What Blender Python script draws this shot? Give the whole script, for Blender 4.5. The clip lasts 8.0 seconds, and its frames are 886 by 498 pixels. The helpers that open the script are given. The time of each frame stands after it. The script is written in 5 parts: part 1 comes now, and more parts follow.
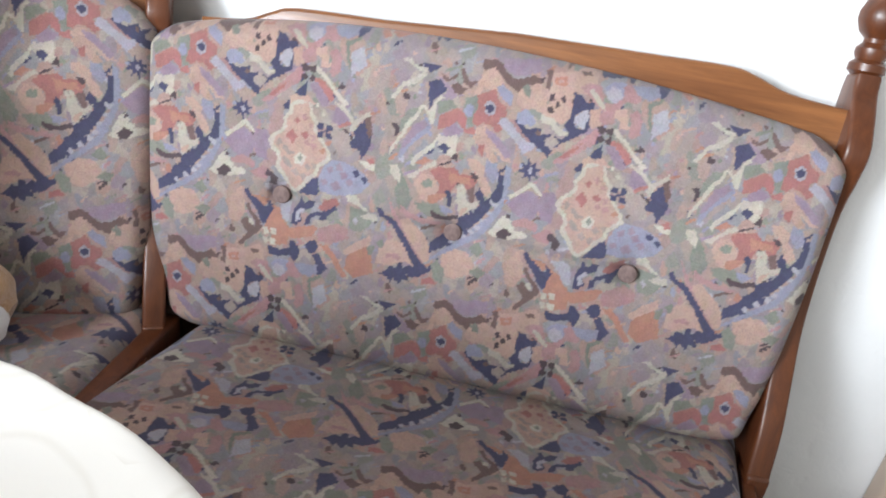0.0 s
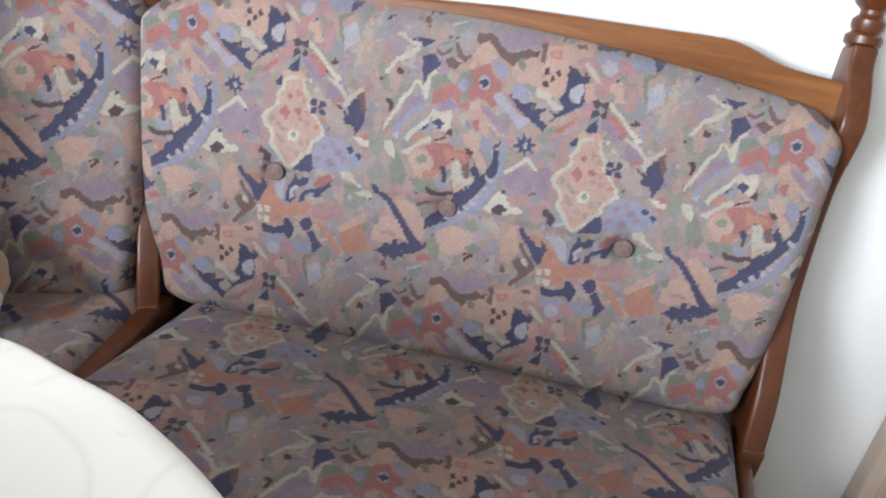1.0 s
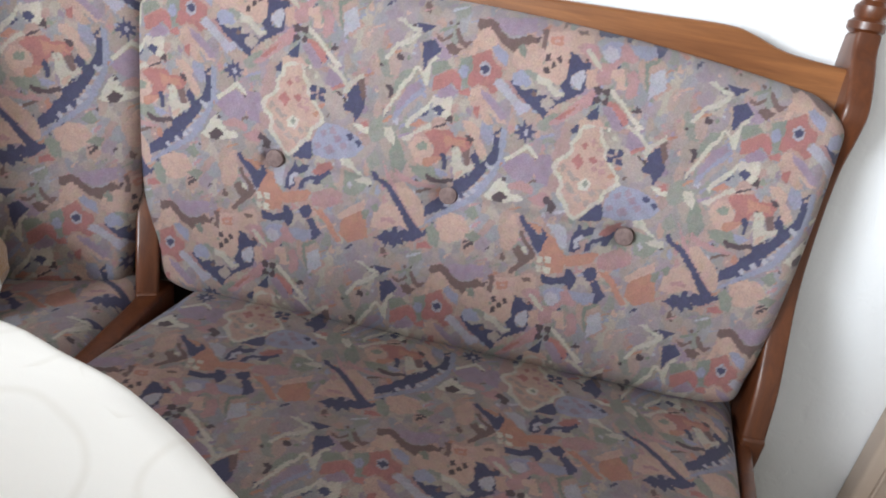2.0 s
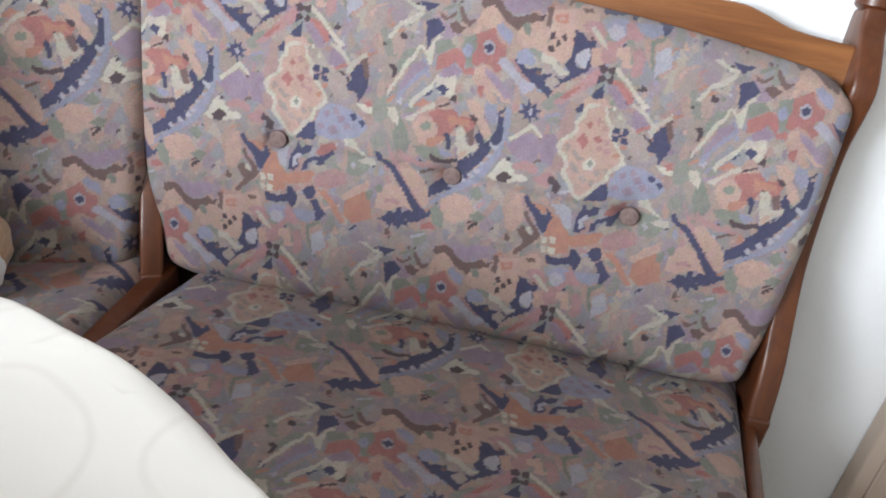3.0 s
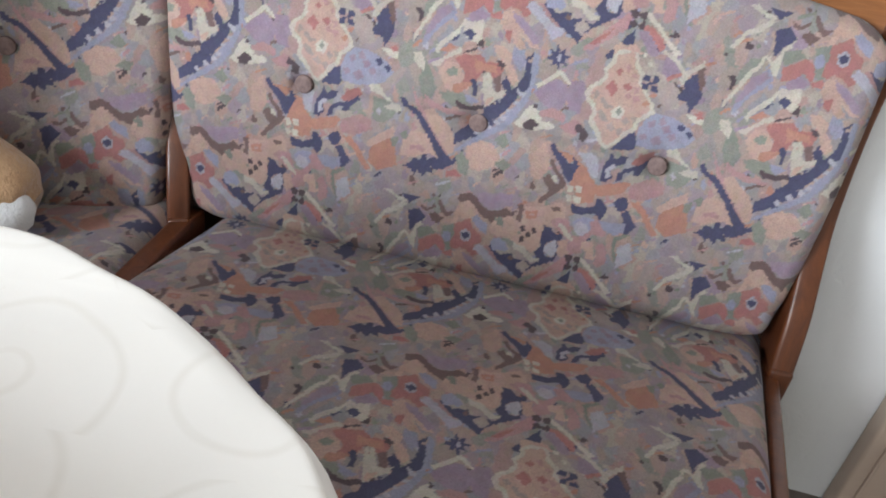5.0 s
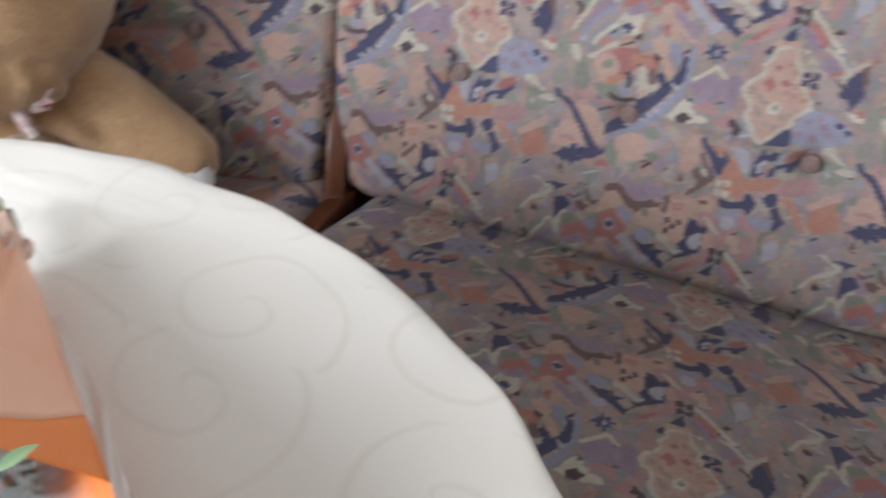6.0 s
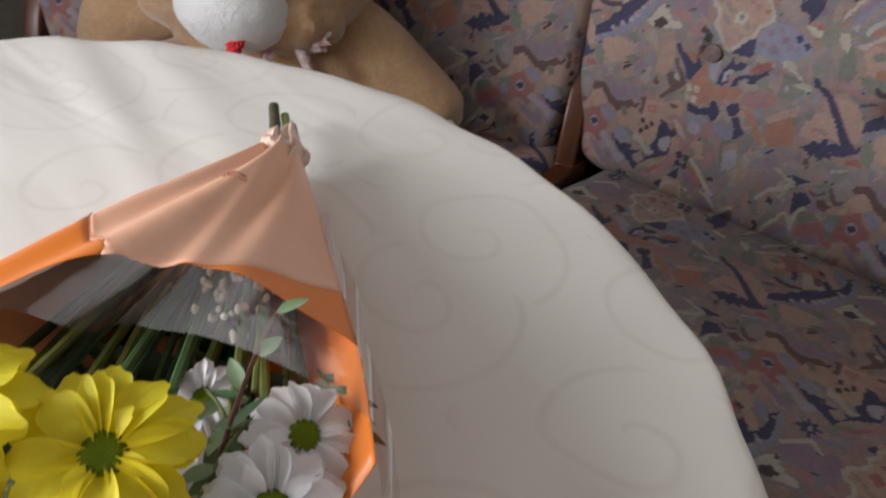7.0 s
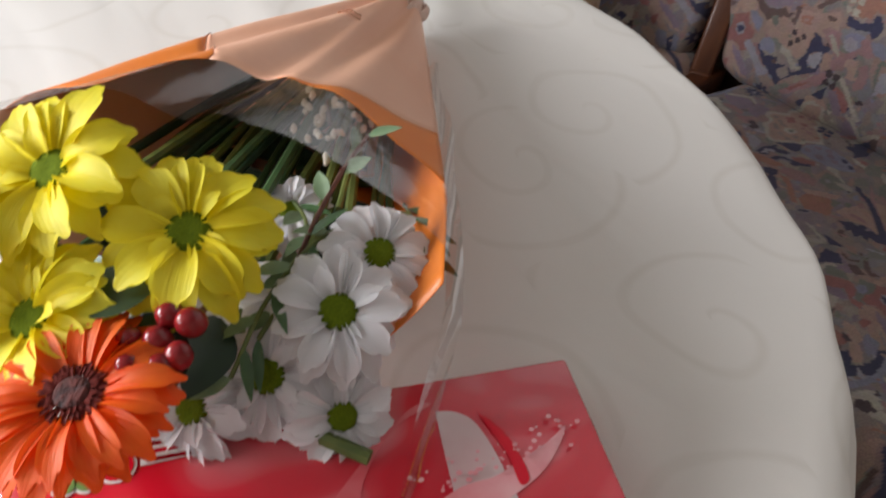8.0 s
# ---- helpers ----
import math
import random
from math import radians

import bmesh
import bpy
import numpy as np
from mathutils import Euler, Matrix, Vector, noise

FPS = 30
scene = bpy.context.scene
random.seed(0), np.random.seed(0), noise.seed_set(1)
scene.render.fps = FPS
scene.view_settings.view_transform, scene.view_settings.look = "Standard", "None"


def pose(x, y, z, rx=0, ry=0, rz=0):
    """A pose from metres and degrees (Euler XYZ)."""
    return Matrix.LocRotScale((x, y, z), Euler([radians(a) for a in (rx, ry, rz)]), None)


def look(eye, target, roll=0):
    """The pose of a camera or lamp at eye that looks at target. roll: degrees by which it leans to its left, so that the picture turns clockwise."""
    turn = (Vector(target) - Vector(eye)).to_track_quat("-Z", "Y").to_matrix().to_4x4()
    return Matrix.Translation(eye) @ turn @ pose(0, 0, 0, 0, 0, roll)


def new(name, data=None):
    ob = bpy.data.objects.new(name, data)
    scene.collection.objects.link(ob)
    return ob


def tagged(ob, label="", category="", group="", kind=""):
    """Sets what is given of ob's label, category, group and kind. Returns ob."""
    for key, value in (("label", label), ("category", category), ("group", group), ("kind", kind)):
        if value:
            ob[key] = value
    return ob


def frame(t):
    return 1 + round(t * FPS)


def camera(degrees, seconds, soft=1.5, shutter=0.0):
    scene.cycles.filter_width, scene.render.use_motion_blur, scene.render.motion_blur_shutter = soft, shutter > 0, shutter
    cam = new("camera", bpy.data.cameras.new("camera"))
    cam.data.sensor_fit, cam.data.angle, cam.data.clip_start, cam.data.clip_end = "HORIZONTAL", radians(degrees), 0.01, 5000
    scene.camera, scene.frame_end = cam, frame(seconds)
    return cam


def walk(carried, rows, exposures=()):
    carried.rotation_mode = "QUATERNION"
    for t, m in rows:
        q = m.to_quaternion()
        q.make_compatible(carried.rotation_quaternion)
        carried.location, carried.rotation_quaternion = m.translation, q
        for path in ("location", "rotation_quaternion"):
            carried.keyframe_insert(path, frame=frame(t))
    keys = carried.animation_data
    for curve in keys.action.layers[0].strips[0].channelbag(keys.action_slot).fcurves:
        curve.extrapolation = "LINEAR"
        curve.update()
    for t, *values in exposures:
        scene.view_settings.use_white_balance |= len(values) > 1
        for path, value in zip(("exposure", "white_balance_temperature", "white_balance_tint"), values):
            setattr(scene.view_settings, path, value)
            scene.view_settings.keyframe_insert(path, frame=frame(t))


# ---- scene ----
cam = camera(58.8, 8.0, soft=1.9, shutter=0.4)
walk(cam, [
    (0.0, pose(-0.013, -1.026, 1.157, 63.17, -9.20, 10.63)),
    (0.5, pose(-0.014, -1.024, 1.149, 62.39, -9.11, 10.27)),
    (1.0, pose(-0.012, -1.026, 1.147, 61.96, -9.03, 10.11)),
    (1.5, pose(-0.010, -1.026, 1.143, 61.74, -9.12, 10.18)),
    (3.0, pose(-0.008, -1.026, 1.129, 60.39, -8.80, 10.41)),
    (3.5, pose(-0.007, -1.024, 1.128, 59.65, -8.68, 10.75)),
    (4.0, pose(-0.010, -1.025, 1.124, 59.18, -8.74, 11.17)),
    (5.5, pose(-0.009, -1.038, 1.116, 56.08, -8.04, 12.80)),
    (5.9, pose(-0.056, -1.097, 1.108, 57.39, -6.80, 16.15)),
    (6.0, pose(-0.069, -1.096, 1.130, 54.91, -7.15, 19.90)),
    (6.1, pose(-0.064, -1.098, 1.139, 54.24, -6.54, 22.33)),
    (6.5, pose(-0.077, -1.149, 1.144, 53.14, -5.66, 30.99)),
    (7.0, pose(-0.056, -1.144, 1.128, 51.66, -5.18, 37.67)),
    (7.5, pose(-0.043, -1.142, 1.111, 47.33, -4.76, 43.73)),
    (8.0, pose(-0.027, -1.148, 1.097, 44.46, -4.97, 48.98)),
], exposures=[(0.0, 0.15, 6500, 10), (0.6, 0.0, 6500, 10), (5.5, 0.0, 6500, 10), (5.9, -0.2, 6550, 11), (6.5, -1.03, 6900, 15), (7.0, -1.13, 6950, 15), (8.0, -1.03, 6950, 15)])

# ---- light ----
world = bpy.data.worlds.new("sky")
scene.world = world
world.use_nodes = True
wn = world.node_tree
sky = wn.nodes.new("ShaderNodeTexSky")
sky.sky_type = 'NISHITA'
sky.sun_disc = False
sky.sun_elevation, sky.sun_rotation = radians(40), radians(200)
wn.links.new(sky.outputs[0], wn.nodes["Background"].inputs[0])
wn.nodes["Background"].inputs[1].default_value = 0.1


def area_lamp(name, m, sx, sy, watts, colour):
    data = bpy.data.lights.new(name, 'AREA')
    data.shape, data.size, data.size_y, data.energy, data.color = 'RECTANGLE', sx, sy, watts, colour
    ob = new(name, data)
    ob.matrix_world = m
    return ob


# daylight of the left wall's window, and an added fill behind the camera
area_lamp("window_light", look((-1.67, -2.50, 1.50), (0.0, -2.40, 1.44)), 1.2, 0.92, 218, (0.86, 0.94, 1.02))
# soft fill added to brighten the flowers and cloth from behind the camera
area_lamp("front_fill_light", look((-0.98, -3.39, 1.44), (-0.98, 0.0, 1.38)), 1.2, 0.84, 50, (0.90, 0.96, 1.0))

# ---- materials ----
def srgb(r, g, b):
    f = lambda v: (v / 255 / 12.92) if v <= 10 else ((v / 255 + 0.055) / 1.055) ** 2.4
    return (f(r), f(g), f(b), 1.0)


class Mat:
    """A principled material with short ways to add nodes."""

    def __init__(self, name, colour=(0.5, 0.5, 0.5, 1), rough=0.5, **more):
        self.m = bpy.data.materials.new(name)
        self.m.use_nodes = True
        self.t = self.m.node_tree
        self.b = self.t.nodes["Principled BSDF"]
        self.set("Base Color", colour)
        self.set("Roughness", rough)
        for k, v in more.items():
            self.set(k.replace("_", " "), v)

    def set(self, socket, value):
        self.b.inputs[socket].default_value = value

    def node(self, kind, **inputs):
        n = self.t.nodes.new("ShaderNode" + kind)
        for k, v in inputs.items():
            n.inputs[k.replace("_", " ")].default_value = v
        return n

    def link(self, a, b):
        self.t.links.new(a, b)

    def coords(self, kind="Object", scale=(1, 1, 1)):
        c, mp = self.node("TexCoord"), self.node("Mapping")
        mp.inputs["Scale"].default_value = scale
        self.link(c.outputs[kind], mp.inputs[0])
        return mp.outputs[0]

    def noise(self, vec, scale, detail=4.0, rough=0.55, distort=0.0):
        n = self.node("TexNoise", Scale=scale, Detail=detail, Roughness=rough, Distortion=distort)
        self.link(vec, n.inputs["Vector"])
        return n.outputs["Fac"]

    def ramp(self, fac, stops, mode='LINEAR'):
        r = self.node("ValToRGB")
        r.color_ramp.interpolation = mode
        e = r.color_ramp.elements
        while len(e) < len(stops):
            e.new(0.5)
        for el, (p, c) in zip(e, stops):
            el.position, el.color = p, c
        self.link(fac, r.inputs[0])
        return r.outputs[0]

    def mix(self, fac, a, b, blend='MIX'):
        n = self.node("Mix")
        n.data_type, n.blend_type = 'RGBA', blend
        for sock, v in ((n.inputs[0], fac), (n.inputs[6], a), (n.inputs[7], b)):
            if isinstance(v, (int, float, tuple)):
                sock.default_value = v
            else:
                self.link(v, sock)
        return n.outputs[2]

    def math(self, op, a, b=0.0, c=0.0):
        n = self.node("Math")
        n.operation = op
        for sock, v in zip(n.inputs, (a, b, c)):
            if isinstance(v, (int, float)):
                sock.default_value = v
            else:
                self.link(v, sock)
        return n.outputs[0]

    def base(self, out):
        self.link(out, self.b.inputs["Base Color"])
        return self

    def bump(self, height, strength=0.3, distance=0.002):
        n = self.node("Bump", Strength=strength, Distance=distance)
        self.link(height, n.inputs["Height"])
        self.link(n.outputs[0], self.b.inputs["Normal"])
        return self


def plaster():
    m = Mat("wall_plaster", rough=0.85)
    v = m.coords()
    m.base(m.ramp(m.noise(v, 3.0), [(0.3, (0.76, 0.76, 0.76, 1)), (0.75, (0.83, 0.83, 0.83, 1))]))
    a, b = m.noise(v, 28.0, 3.0, 0.5, 0.6), m.noise(v, 160.0, 2.0)
    m.bump(m.math('ADD', m.math('SMOOTH_MIN', a, 0.52, 0.1), m.math('MULTIPLY', b, 0.08)), 0.55, 0.008)
    return m.m


def wood(name, dark, light, rough=0.32, along=(1.2, 18, 18)):
    m = Mat(name, rough=rough, Coat_Weight=0.2, Coat_Roughness=0.25)
    v = m.coords(scale=along)
    g = m.noise(v, 3.0, 6.0, 0.6, 0.8)
    fine = m.noise(m.coords(scale=tuple(a * 5 for a in along)), 6.0, 3.0)
    c = m.ramp(g, [(0.25, dark), (0.75, light)])
    m.base(m.mix(m.math('MULTIPLY', fine, 0.45), c, tuple(d * 0.55 for d in dark[:3]) + (1,)))
    m.bump(fine, 0.12, 0.0006)
    return m.m


def weave():
    m = Mat("tapestry_fabric", rough=0.95, Sheen_Weight=0.08, Sheen_Roughness=0.5)
    a = m.node("VertexColor")
    a.layer_name = "weave"
    v = m.coords()
    wear = m.ramp(m.noise(v, 9.0, 5.0), [(0.3, (0.86, 0.85, 0.84, 1)), (0.7, (1.0, 1.0, 1.0, 1))])
    thread = m.ramp(m.noise(v, 520.0, 2.0, 0.7), [(0.25, (0.72, 0.72, 0.72, 1)), (0.75, (1.12, 1.12, 1.12, 1))])
    m.base(m.mix(1.0, m.mix(1.0, a.outputs[0], wear, 'MULTIPLY'), thread, 'MULTIPLY'))
    m.bump(m.noise(v, 420.0, 2.0, 0.6), 0.5, 0.0012)
    return m.m


def damask():
    m = Mat("tablecloth_damask", rough=0.62, Sheen_Weight=0.15)
    v = m.coords()
    flat = m.node("VectorMath")
    flat.operation = 'MULTIPLY'
    flat.inputs[1].default_value = (1, 1, 0)
    m.link(v, flat.inputs[0])
    warp = m.node("TexNoise", Scale=7.0, Detail=1.0)
    m.link(flat.outputs[0], warp.inputs["Vector"])
    moved = m.node("VectorMath")
    moved.operation = 'MULTIPLY_ADD'
    moved.inputs[1].default_value = (0.05, 0.05, 0.0)
    m.link(warp.outputs["Color"], moved.inputs[0])
    m.link(flat.outputs[0], moved.inputs[2])
    n = m.node("TexVoronoi", Scale=7.5, Randomness=0.8)
    n.voronoi_dimensions, n.feature = '2D', 'F1'
    m.link(moved.outputs[0], n.inputs["Vector"])
    off = m.node("VectorMath")
    off.operation = 'SUBTRACT'
    m.link(moved.outputs[0], off.inputs[0])
    m.link(n.outputs["Position"], off.inputs[1])
    axes = m.node("SeparateXYZ")
    m.link(off.outputs[0], axes.inputs[0])
    # scrolls: a spiral round each cell's centre, one turn in 55 mm
    turn = m.math('DIVIDE', m.math('ARCTAN2', axes.outputs[1], axes.outputs[0]), 2 * math.pi)
    wind = m.math('FRACT', m.math('ADD', m.math('ADD', turn, m.math('MULTIPLY', n.outputs["Distance"], 2.4)), 1.0))
    line = m.math('SMOOTH_MIN', m.math('MULTIPLY', m.math('ABSOLUTE', m.math('SUBTRACT', wind, 0.5)), 11.0), 1.0, 0.35)
    patchy = m.math('MULTIPLY', m.noise(v, 11.0, 2.0), 1.7)
    line = m.math('MAXIMUM', line, m.math('SUBTRACT', 1.10, patchy))
    c = m.ramp(line, [(0.1, (0.775, 0.735, 0.68, 1)), (0.95, (0.83, 0.795, 0.75, 1))])
    spots = m.ramp(m.noise(v, 3.0, 3.0), [(0.3, (0.95, 0.94, 0.92, 1)), (0.7, (1, 1, 1, 1))])
    m.base(m.mix(1.0, c, spots, 'MULTIPLY'))
    wrinkle = m.noise(m.coords(scale=(1.0, 2.6, 1.0)), 5.0, 2.0, 0.4, 0.5)
    m.bump(m.math('ADD', wrinkle, m.math('MULTIPLY', m.noise(v, 600.0, 1.0), 0.012)), 0.5, 0.010)
    return m.m


def plush(name, a, b):
    m = Mat(name, rough=0.95, Sheen_Weight=0.6, Sheen_Roughness=0.4)
    v = m.coords()
    m.base(m.mix(0.35, m.ramp(m.noise(v, 14.0, 5.0, 0.65), [(0.3, a), (0.7, b)]), m.ramp(m.noise(v, 190.0, 3.0, 0.7), [(0.35, a), (0.65, b)])))
    m.bump(m.math('ADD', m.noise(v, 60.0, 3.0), m.math('MULTIPLY', m.noise(v, 350.0, 3.0, 0.7), 0.6)), 0.7, 0.006)
    return m.m


def petal_mat(name, inner, outer, veins=0.25):
    m = Mat(name, rough=0.55, Subsurface_Weight=0.0)
    v = m.coords(scale=(1, 1, 1))
    streak = m.noise(m.coords(scale=(12, 260, 1)), 4.0, 2.0)
    c = m.ramp(m.noise(v, 60.0, 2.0), [(0.3, inner), (0.7, outer)])
    m.base(m.mix(m.math('MULTIPLY', streak, veins), c, tuple(x * 0.72 for x in inner[:3]) + (1,)))
    m.bump(streak, 0.4, 0.0008)
    m.set("Transmission Weight", 0.0)
    tr = m.node("BsdfTranslucent")
    m.link(m.b.inputs["Base Color"].links[0].from_socket, tr.inputs[0])
    mixer = m.node("MixShader", Fac=0.38)
    m.link(m.b.outputs[0], mixer.inputs[1])
    m.link(tr.outputs[0], mixer.inputs[2])
    m.link(mixer.outputs[0], m.t.nodes["Material Output"].inputs[0])
    return m.m


def plain(name, a, b, rough=0.6, scale=30.0, bump=0.2, distance=0.001, **more):
    m = Mat(name, rough=rough, **more)
    v = m.coords()
    n = m.noise(v, scale, 4.0)
    m.base(m.ramp(n, [(0.3, a), (0.7, b)]))
    m.bump(n, bump, distance)
    return m.m


def film():
    m = Mat("clear_film", (1, 1, 1, 1), 0.12, IOR=1.45)
    v = m.coords()
    glossy, clear = m.node("BsdfGlossy", Roughness=0.12), m.node("BsdfTransparent", Color=(0.96, 0.96, 0.95, 1))
    bump = m.node("Bump", Strength=0.35, Distance=0.003)
    m.link(m.noise(v, 22.0, 3.0, 0.5, 1.0), bump.inputs["Height"])
    m.link(bump.outputs[0], glossy.inputs["Normal"])
    fr = m.node("Fresnel", IOR=1.35)
    m.link(bump.outputs[0], fr.inputs["Normal"])
    mixer = m.node("MixShader")
    m.link(m.math('MULTIPLY', fr.outputs[0], 0.28), mixer.inputs[0])
    m.link(clear.outputs[0], mixer.inputs[1])
    m.link(glossy.outputs[0], mixer.inputs[2])
    m.link(mixer.outputs[0], m.t.nodes["Material Output"].inputs[0])
    return m.m


WALL = plaster()
# unseen walls and ceiling, coloured dark to hold down the room's bounced light
WALL_FAR = plain("dimmed_wall", (0.21, 0.19, 0.165, 1), (0.26, 0.24, 0.205, 1), 0.9, 20.0)
CEIL = plain("dimmed_ceiling", (0.27, 0.255, 0.24, 1), (0.32, 0.305, 0.285, 1), 0.9, 8.0)
FLOOR = wood("floor_laminate", (0.12, 0.095, 0.08, 1), (0.20, 0.165, 0.14, 1), 0.45, (6, 1, 6))
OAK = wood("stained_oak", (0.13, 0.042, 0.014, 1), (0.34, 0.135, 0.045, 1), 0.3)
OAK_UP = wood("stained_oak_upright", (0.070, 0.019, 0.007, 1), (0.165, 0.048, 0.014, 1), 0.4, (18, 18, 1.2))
FABRIC = weave()
CLOTH = damask()
BEIGE = plain("beige_lacquer", (0.52, 0.40, 0.32, 1), (0.58, 0.46, 0.37, 1), 0.45, 5.0)
FUR = plush("tan_plush", (0.36, 0.20, 0.10, 1), (0.60, 0.39, 0.22, 1))
FUR_WHITE = plush("white_plush", (0.74, 0.74, 0.74, 1), (0.84, 0.84, 0.84, 1))
BLACK = plain("black_plastic", (0.006, 0.006, 0.008, 1), (0.012, 0.012, 0.016, 1), 0.18)
NOSE = plain("black_felt", (0.008, 0.008, 0.011, 1), (0.016, 0.016, 0.022, 1), 0.75, 90.0)
RED_FELT = plain("red_felt", (0.5, 0.012, 0.012, 1), (0.62, 0.02, 0.02, 1), 0.8)
RIBBON = plain("patterned_ribbon", (0.23, 0.03, 0.035, 1), (0.75, 0.68, 0.66, 1), 0.6, 70.0)
PEACH = plain("peach_paper_film", (0.86, 0.44, 0.28, 1), (0.90, 0.51, 0.35, 1), 0.42, 9.0, 0.5, 0.006)
PEACH_PALE = plain("crumpled_pale_film", (0.70, 0.42, 0.32, 1), (0.85, 0.66, 0.56, 1), 0.3, 60.0, 0.6, 0.004)
ORANGE = plain("orange_film", (0.82, 0.20, 0.025, 1), (0.88, 0.25, 0.04, 1), 0.4, 9.0, 0.4, 0.005)
PRINT = plain("brown_print", (0.33, 0.14, 0.08, 1), (0.38, 0.17, 0.10, 1), 0.5)
FILM = film()
YELLOW = petal_mat("yellow_petal", (0.92, 0.76, 0.02, 1), (0.94, 0.84, 0.06, 1), 0.12)
WHITE = petal_mat("white_petal", (0.88, 0.87, 0.89, 1), (0.91, 0.91, 0.92, 1), 0.12)
GERBERA = petal_mat("orange_petal", (0.90, 0.10, 0.004, 1), (0.93, 0.16, 0.006, 1), 0.3)
DISC = plain("green_disc", (0.085, 0.125, 0.008, 1), (0.14, 0.185, 0.010, 1), 0.9, 700.0, 0.5, 0.001, Specular_IOR_Level=0.1)
DISC_DARK = plain("dark_red_disc", (0.010, 0.004, 0.004, 1), (0.12, 0.014, 0.008, 1), 0.8, 300.0, 1.0, 0.002)
DISC_RING = plain("dark_red_floret", (0.055, 0.005, 0.004, 1), (0.15, 0.014, 0.007, 1), 0.8, 200.0, Specular_IOR_Level=0.2)
LEAF = plain("leaf_green", (0.035, 0.085, 0.03, 1), (0.07, 0.14, 0.05, 1), 0.45, 60.0)
LEAF_DARK = plain("leaf_dark", (0.012, 0.03, 0.016, 1), (0.028, 0.06, 0.026, 1), 0.4, 60.0)
LEAF_PALE = plain("leaf_pale", (0.16, 0.25, 0.13, 1), (0.25, 0.35, 0.20, 1), 0.5, 60.0)
STEM = plain("stem_green", (0.07, 0.10, 0.02, 1), (0.16, 0.19, 0.045, 1), 0.5, 50.0)
BARK = plain("cut_stem", (0.045, 0.042, 0.02, 1), (0.10, 0.088, 0.045, 1), 0.7, 90.0)
TWIG = plain("twig_red", (0.09, 0.03, 0.02, 1), (0.14, 0.05, 0.03, 1), 0.6, 50.0)
BERRY = plain("red_berry", (0.17, 0.008, 0.012, 1), (0.32, 0.018, 0.018, 1), 0.15, 60.0)
BUD = plain("cream_bud", (0.6, 0.52, 0.42, 1), (0.75, 0.7, 0.6, 1), 0.7)
BOX_RED = plain("red_gloss_card", (0.60, 0.008, 0.022, 1), (0.72, 0.014, 0.035, 1), 0.22, 6.0, 0.05)


def lid_print():
    """Glossy red card with pale pink clouds in the print."""
    m = Mat("red_cloud_print", rough=0.2, Coat_Weight=0.4, Coat_Roughness=0.08)
    v = m.coords(scale=(1.0, 1.5, 1.0))
    cloud = m.noise(v, 13.0, 1.5, 0.45, 0.9)
    m.base(m.ramp(cloud, [(0.40, (0.60, 0.008, 0.024, 1)), (0.52, (0.66, 0.035, 0.055, 1)), (0.66, (0.72, 0.22, 0.24, 1)), (0.80, (0.76, 0.46, 0.47, 1))]))
    return m.m


BOX_LID = lid_print()
BOX_PINK = plain("pink_print", (0.66, 0.06, 0.08, 1), (0.76, 0.20, 0.22, 1), 0.25, 25.0, 0.0)
BOX_PALE = plain("pale_pink_print", (0.72, 0.22, 0.24, 1), (0.8, 0.45, 0.46, 1), 0.25, 25.0, 0.0)
BOX_WHITE = plain("white_print", (0.72, 0.70, 0.68, 1), (0.80, 0.78, 0.76, 1), 0.25, 25.0, 0.0)
BOX_BLUSH = plain("blush_print", (0.62, 0.40, 0.40, 1), (0.70, 0.60, 0.59, 1), 0.22, 18.0, 0.0)
BOX_GREEN = plain("green_print", (0.10, 0.22, 0.05, 1), (0.2, 0.34, 0.11, 1), 0.25, 25.0, 0.0)
BOX_DARK = plain("dark_red_print", (0.25, 0.006, 0.012, 1), (0.3, 0.01, 0.016, 1), 0.25, 25.0, 0.0)
WHITE_PAINT = plain("white_paint", (0.76, 0.76, 0.75, 1), (0.82, 0.82, 0.81, 1), 0.4, 6.0)
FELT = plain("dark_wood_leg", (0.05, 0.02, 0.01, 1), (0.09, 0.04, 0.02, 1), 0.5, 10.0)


# ---- builders ----
def part(name, bm, material, parent=None, label="", smooth=True):
    """Links a bmesh as one mesh object under a thing."""
    me = bpy.data.meshes.new(name)
    bm.normal_update()
    bm.to_mesh(me)
    bm.free()
    for m in (material if isinstance(material, (list, tuple)) else [material]):
        me.materials.append(m)
    if smooth:
        me.polygons.foreach_set("use_smooth", [True] * len(me.polygons))
        me.set_sharp_from_angle(angle=radians(40))
    ob = new(name, me)
    ob.parent = parent
    if label:
        tagged(ob, label)
    return ob


def box(x0, y0, z0, x1, y1, z1, bevel=0.0, segments=2, bm=None):
    own = bmesh.new()
    bmesh.ops.create_cube(own, size=1.0)
    bmesh.ops.transform(own, matrix=Matrix.Translation(((x0 + x1) / 2, (y0 + y1) / 2, (z0 + z1) / 2)) @ Matrix.Diagonal((x1 - x0, y1 - y0, z1 - z0, 1)), verts=own.verts)
    if bevel:
        bmesh.ops.bevel(own, geom=own.edges[:], offset=bevel, segments=segments, affect='EDGES', profile=0.5)
    if bm is None:
        return own
    return joined(bm, own)


def joined(bm, other, m=None):
    if m is not None:
        bmesh.ops.transform(other, matrix=m, verts=other.verts)
    me = bpy.data.meshes.new("joint")
    other.to_mesh(me)
    other.free()
    bm.from_mesh(me)
    bpy.data.meshes.remove(me)
    return bm


